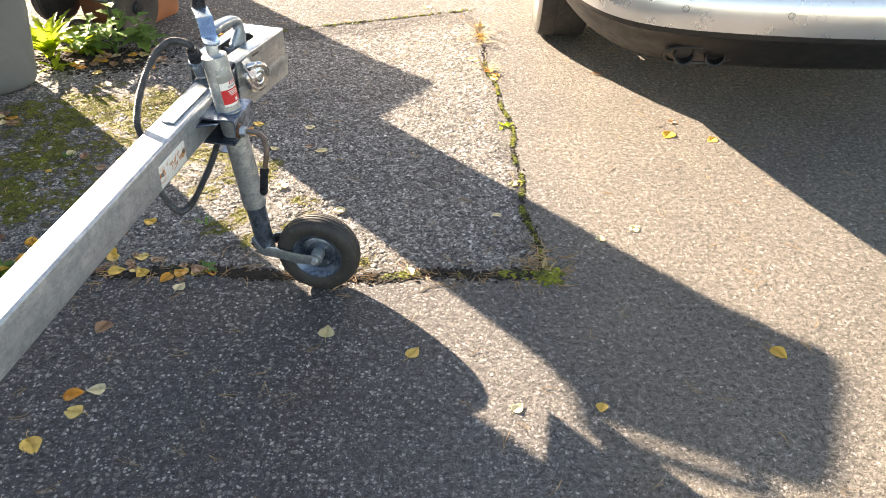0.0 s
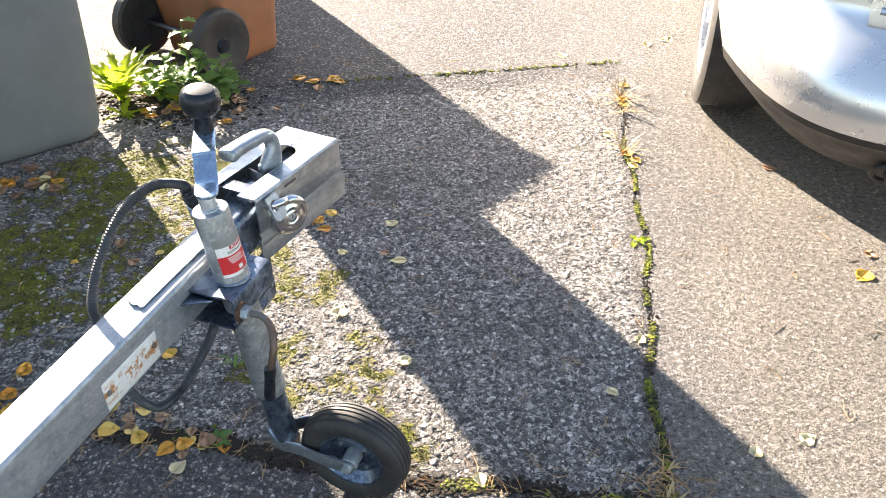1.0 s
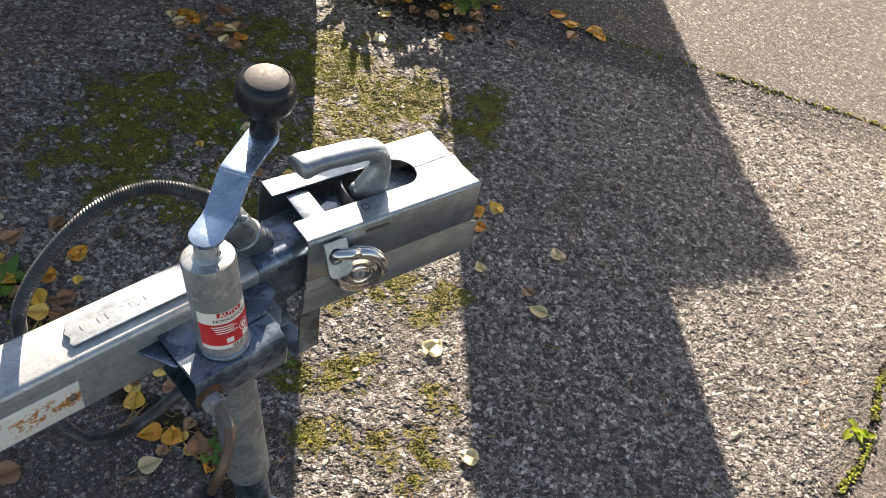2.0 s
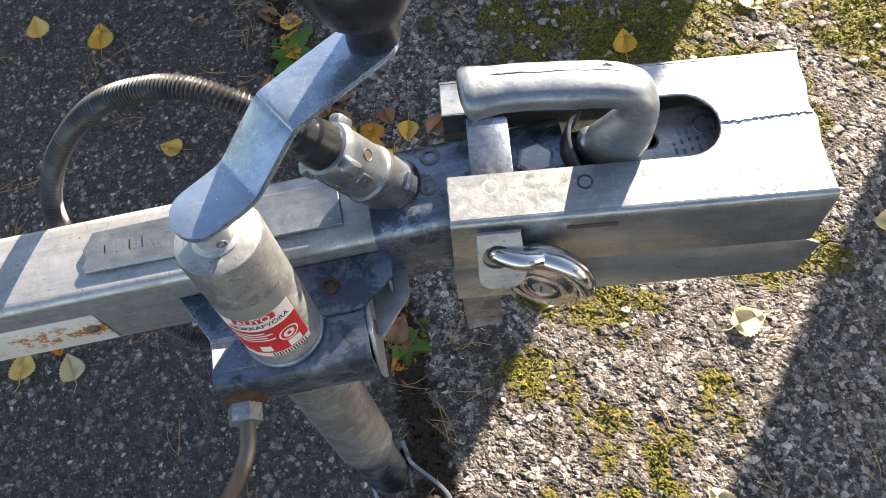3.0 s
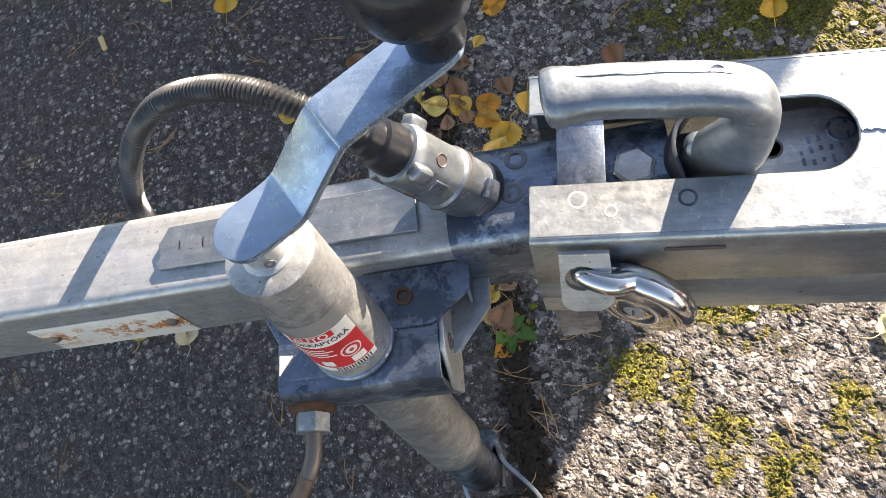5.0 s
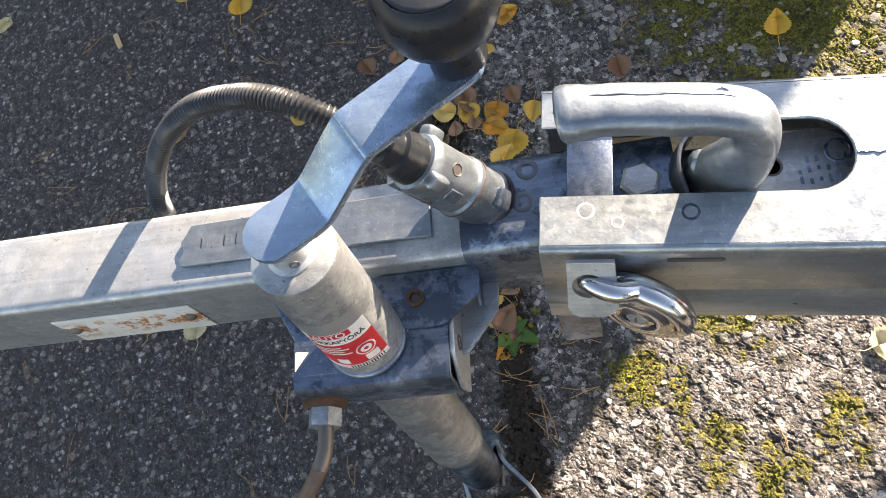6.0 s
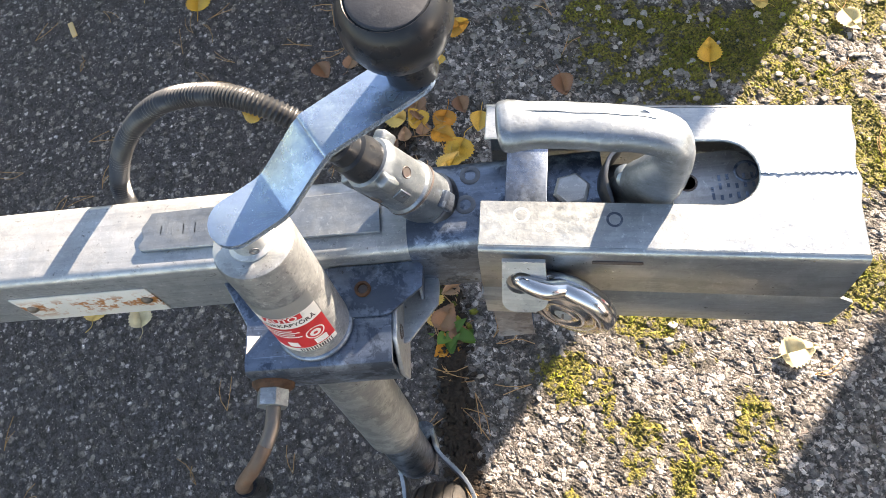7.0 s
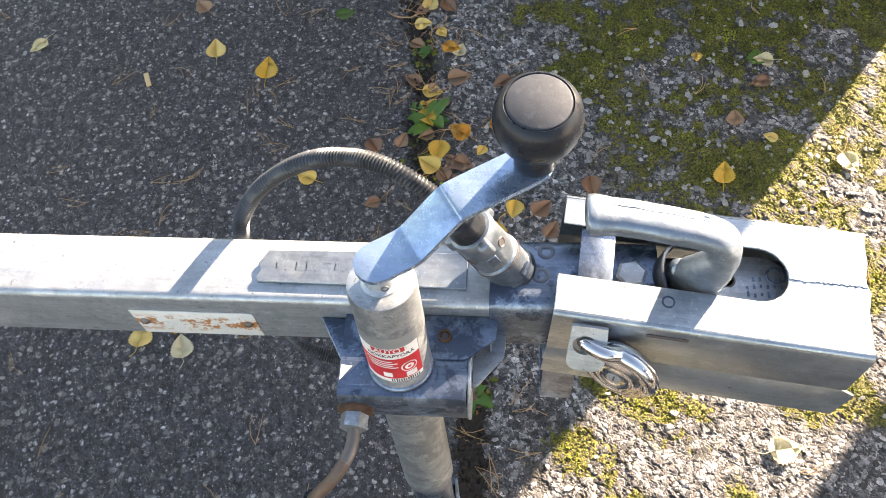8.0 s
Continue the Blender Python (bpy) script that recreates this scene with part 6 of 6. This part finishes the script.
chip = part("wood_chip", box((-0.018, -0.005, 0.0), (0.018, 0.005, 0.004), 0.001), WOOD_CHIP, None)
chip.matrix_world = pose(-1.364, 1.214, 0.001, 0, 0, 15)
tagged(chip, "small pale splinter of wood on the asphalt", "wood chip")


# ---- pine needles and twigs ----
def scatter_needles(name, count, region, seed, length, r, material, label):
    rg = random.Random(seed)
    verts, faces = [], []

    def bar(a, b, bow, rad):
        base = len(verts)
        d = (b - a)
        side = Vector((-d.y, d.x, 0)).normalized()
        for t in (0, 0.33, 0.66, 1):
            c = a + d * t + side * bow * math.sin(math.pi * t)
            for u, w in ((1, 0), (-0.5, 0.87), (-0.5, -0.87)):
                verts.append(tuple(c + side * rad * w + Vector((0, 0, rad * u + rad))))
        for k in range(3):
            for j in range(3):
                faces.append((base + 3 * k + j, base + 3 * k + (j + 1) % 3, base + 3 * k + 3 + (j + 1) % 3, base + 3 * k + 3 + j))

    for i in range(count):
        x, y = region(rg)
        a = rg.uniform(0, 2 * math.pi)
        for s in (-1, 1):
            L = length * rg.uniform(0.6, 1.3)
            b = a + s * rg.uniform(0.05, 0.28)
            p0 = Vector((x, y, 0.001))
            bar(p0, p0 + Vector((L * math.cos(b), L * math.sin(b), rg.uniform(0, 0.006))), rg.uniform(-0.008, 0.008), r)
    me = bpy.data.meshes.new(name)
    me.from_pydata(verts, [], faces)
    me.materials.append(material)
    tagged(new(name, me), label, "needles", kind="stuff")


def all_round(rg):
    return rg.uniform(-1.9, 1.7), rg.uniform(0.7, 3.9)


def in_joint(rg):
    return rg.uniform(-1.6, 0.40), CRACK_Y + rg.gauss(0, 0.035)


scatter_needles("pine_needles", 330, all_round, 61, 0.042, 0.0007, NEEDLE, "dry brown pine needles scattered on the asphalt")
scatter_needles("pine_needles", 110, in_joint, 62, 0.05, 0.0008, NEEDLE, "dry brown pine needles lying in the joint")
scatter_needles("pine_needles", 40, lambda rg: (0.36 + rg.gauss(0, 0.04), 1.82 + rg.gauss(0, 0.06)), 63, 0.06, 0.0008, NEEDLE, "dry pine needles at the end of the joint")


# ---- moss and litter in the joints, proud stones of the coarse panel ----
def clumps(name, places, material, label, category, flat=0.6, seed=0, sides=6):
    """Many small uneven lumps in one mesh; places yields (x, y, radius)."""
    rg = np.random.default_rng(seed)
    verts, faces = [], []
    for x, y, r in places:
        base = len(verts)
        a0 = rg.uniform(0, 6.3)
        sx, sy = rg.uniform(0.65, 1.45), rg.uniform(0.65, 1.45)
        h = r * flat * rg.uniform(0.7, 1.3)
        tx, ty = rg.uniform(-0.3, 0.3, 2)
        for ringr, z in ((1.0, -0.4 * h), (0.90, 0.50 * h), (0.66, 0.85 * h)):
            for k in range(sides):
                a = a0 + 2 * math.pi * k / sides
                q = r * ringr * rg.uniform(0.65, 1.3)
                ox, oy = sx * q * math.cos(a), sy * q * math.sin(a)
                verts.append((x + ox, y + oy, z + rg.uniform(-0.1, 0.1) * h + tx * ox + ty * oy))
        verts.append((x, y, 0.9 * h))
        for b in (0, sides):
            for k in range(sides):
                j = (k + 1) % sides
                faces.append((base + b + k, base + b + j, base + b + sides + j, base + b + sides + k))
        for k in range(sides):
            faces.append((base + 2 * sides + k, base + 2 * sides + (k + 1) % sides, base + 3 * sides))
    me = bpy.data.meshes.new(name)
    me.from_pydata(verts, [], faces)
    me.materials.append(material)
    tagged(new(name, me), label, category, kind="stuff")


def joint_x(y):
    return 0.362 - 0.056 * (y - CRACK_Y) + 0.014 * math.sin(5.1 * y + 0.4) + 0.008 * math.sin(17 * y)


def joint_y(x):
    return CRACK_Y + 0.012 * math.sin(7.3 * x) + 0.007 * math.sin(19 * x + 1)


def joint_moss():
    rg = random.Random(71)
    for i in range(1300):
        y = rg.uniform(1.78, 3.3)
        if noise.noise(Vector((0, y * 9, 3))) > -0.22:
            yield joint_x(y) + rg.gauss(0, 0.0042), y, rg.uniform(0.0016, 0.0042)
    for i in range(1300):
        x = rg.uniform(-0.35, 0.37)
        if noise.noise(Vector((x * 9, 0, 8))) > 0.0:
            yield x, joint_y(x) + rg.gauss(0.003, 0.007), rg.uniform(0.002, 0.005)
    for i in range(350):
        x = rg.uniform(-1.6, -0.4)
        if noise.noise(Vector((x * 7, 2, 8))) > 0.15:
            yield x, joint_y(x) + rg.gauss(0.0, 0.014), rg.uniform(0.003, 0.006)
    for i in range(150):
        x = rg.uniform(-0.9, 0.25)
        yield x, BACK_Y + 0.15 + 0.35 * x + rg.gauss(0, 0.008), rg.uniform(0.003, 0.006)
    for i in range(160):
        yield 0.362 + rg.gauss(0, 0.02), 1.775 + rg.gauss(0, 0.02), rg.uniform(0.003, 0.008)


def joint_litter():
    rg = random.Random(72)
    for i in range(2600):
        x = rg.uniform(-2.0, 0.35)
        yield x, joint_y(x) + rg.gauss(0, 0.012), rg.uniform(0.002, 0.006)
    for i in range(1100):
        x = rg.uniform(-0.75, -0.30)
        yield x, joint_y(x) + rg.gauss(0, 0.011), rg.uniform(0.002, 0.005)
    for i in range(1500):
        yield rg.gauss(-1.42, 0.13), rg.gauss(3.28, 0.07), rg.uniform(0.003, 0.009)
    for i in range(420):
        y = 1.78 + 1.9 * rg.random() ** 1.8
        yield joint_x(y) + rg.gauss(0, 0.007), y, rg.uniform(0.002, 0.005)
    for i in range(90):
        x = rg.uniform(-2.0, 0.25)
        yield x, BACK_Y + 0.15 + 0.35 * x + rg.gauss(0, 0.010), rg.uniform(0.002, 0.005)


def panel_moss():
    rg = random.Random(73)
    for i in range(38):
        xs = np.array([rg.uniform(-1.75, 0.33) for k in range(5000)])
        ys = np.array([rg.uniform(1.79, 3.4) for k in range(5000)])
        for x, y, f in zip(xs, ys, moss_field(xs, ys)):
            if f > 0.50 + 0.46 * rg.random():
                yield float(x), float(y), rg.uniform(0.0007, 0.0020)


def stones():
    rg = random.Random(74)
    for i in range(1500):
        x, y = (rg.gauss(-1.05, 0.25), rg.gauss(2.35, 0.25)) if i < 700 else (rg.uniform(-1.7, 0.33), 1.79 + 1.85 * rg.random() ** 1.25)
        if y < 1.80:
            continue
        if y < BACK_Y + 0.12 + 0.35 * x:
            yield x, y, 0.0028 + 0.0042 * rg.random() ** 2.2


clumps("moss_in_joint", joint_moss(), MOSS, "yellow-green moss growing in the joints", "moss", 0.9, 1)
clumps("joint_litter", joint_litter(), LITTER, "dark brown plant litter in the joints", "litter", 0.6, 2)
clumps("panel_moss", panel_moss(), MOSS, "patches of yellow-green moss on coarse asphalt", "moss", 0.9, 3, 4)
clumps("aggregate_stones", stones(), PEBBLE, "weathered grey stones proud of the coarse asphalt", "stones", 0.30, 4, 7)
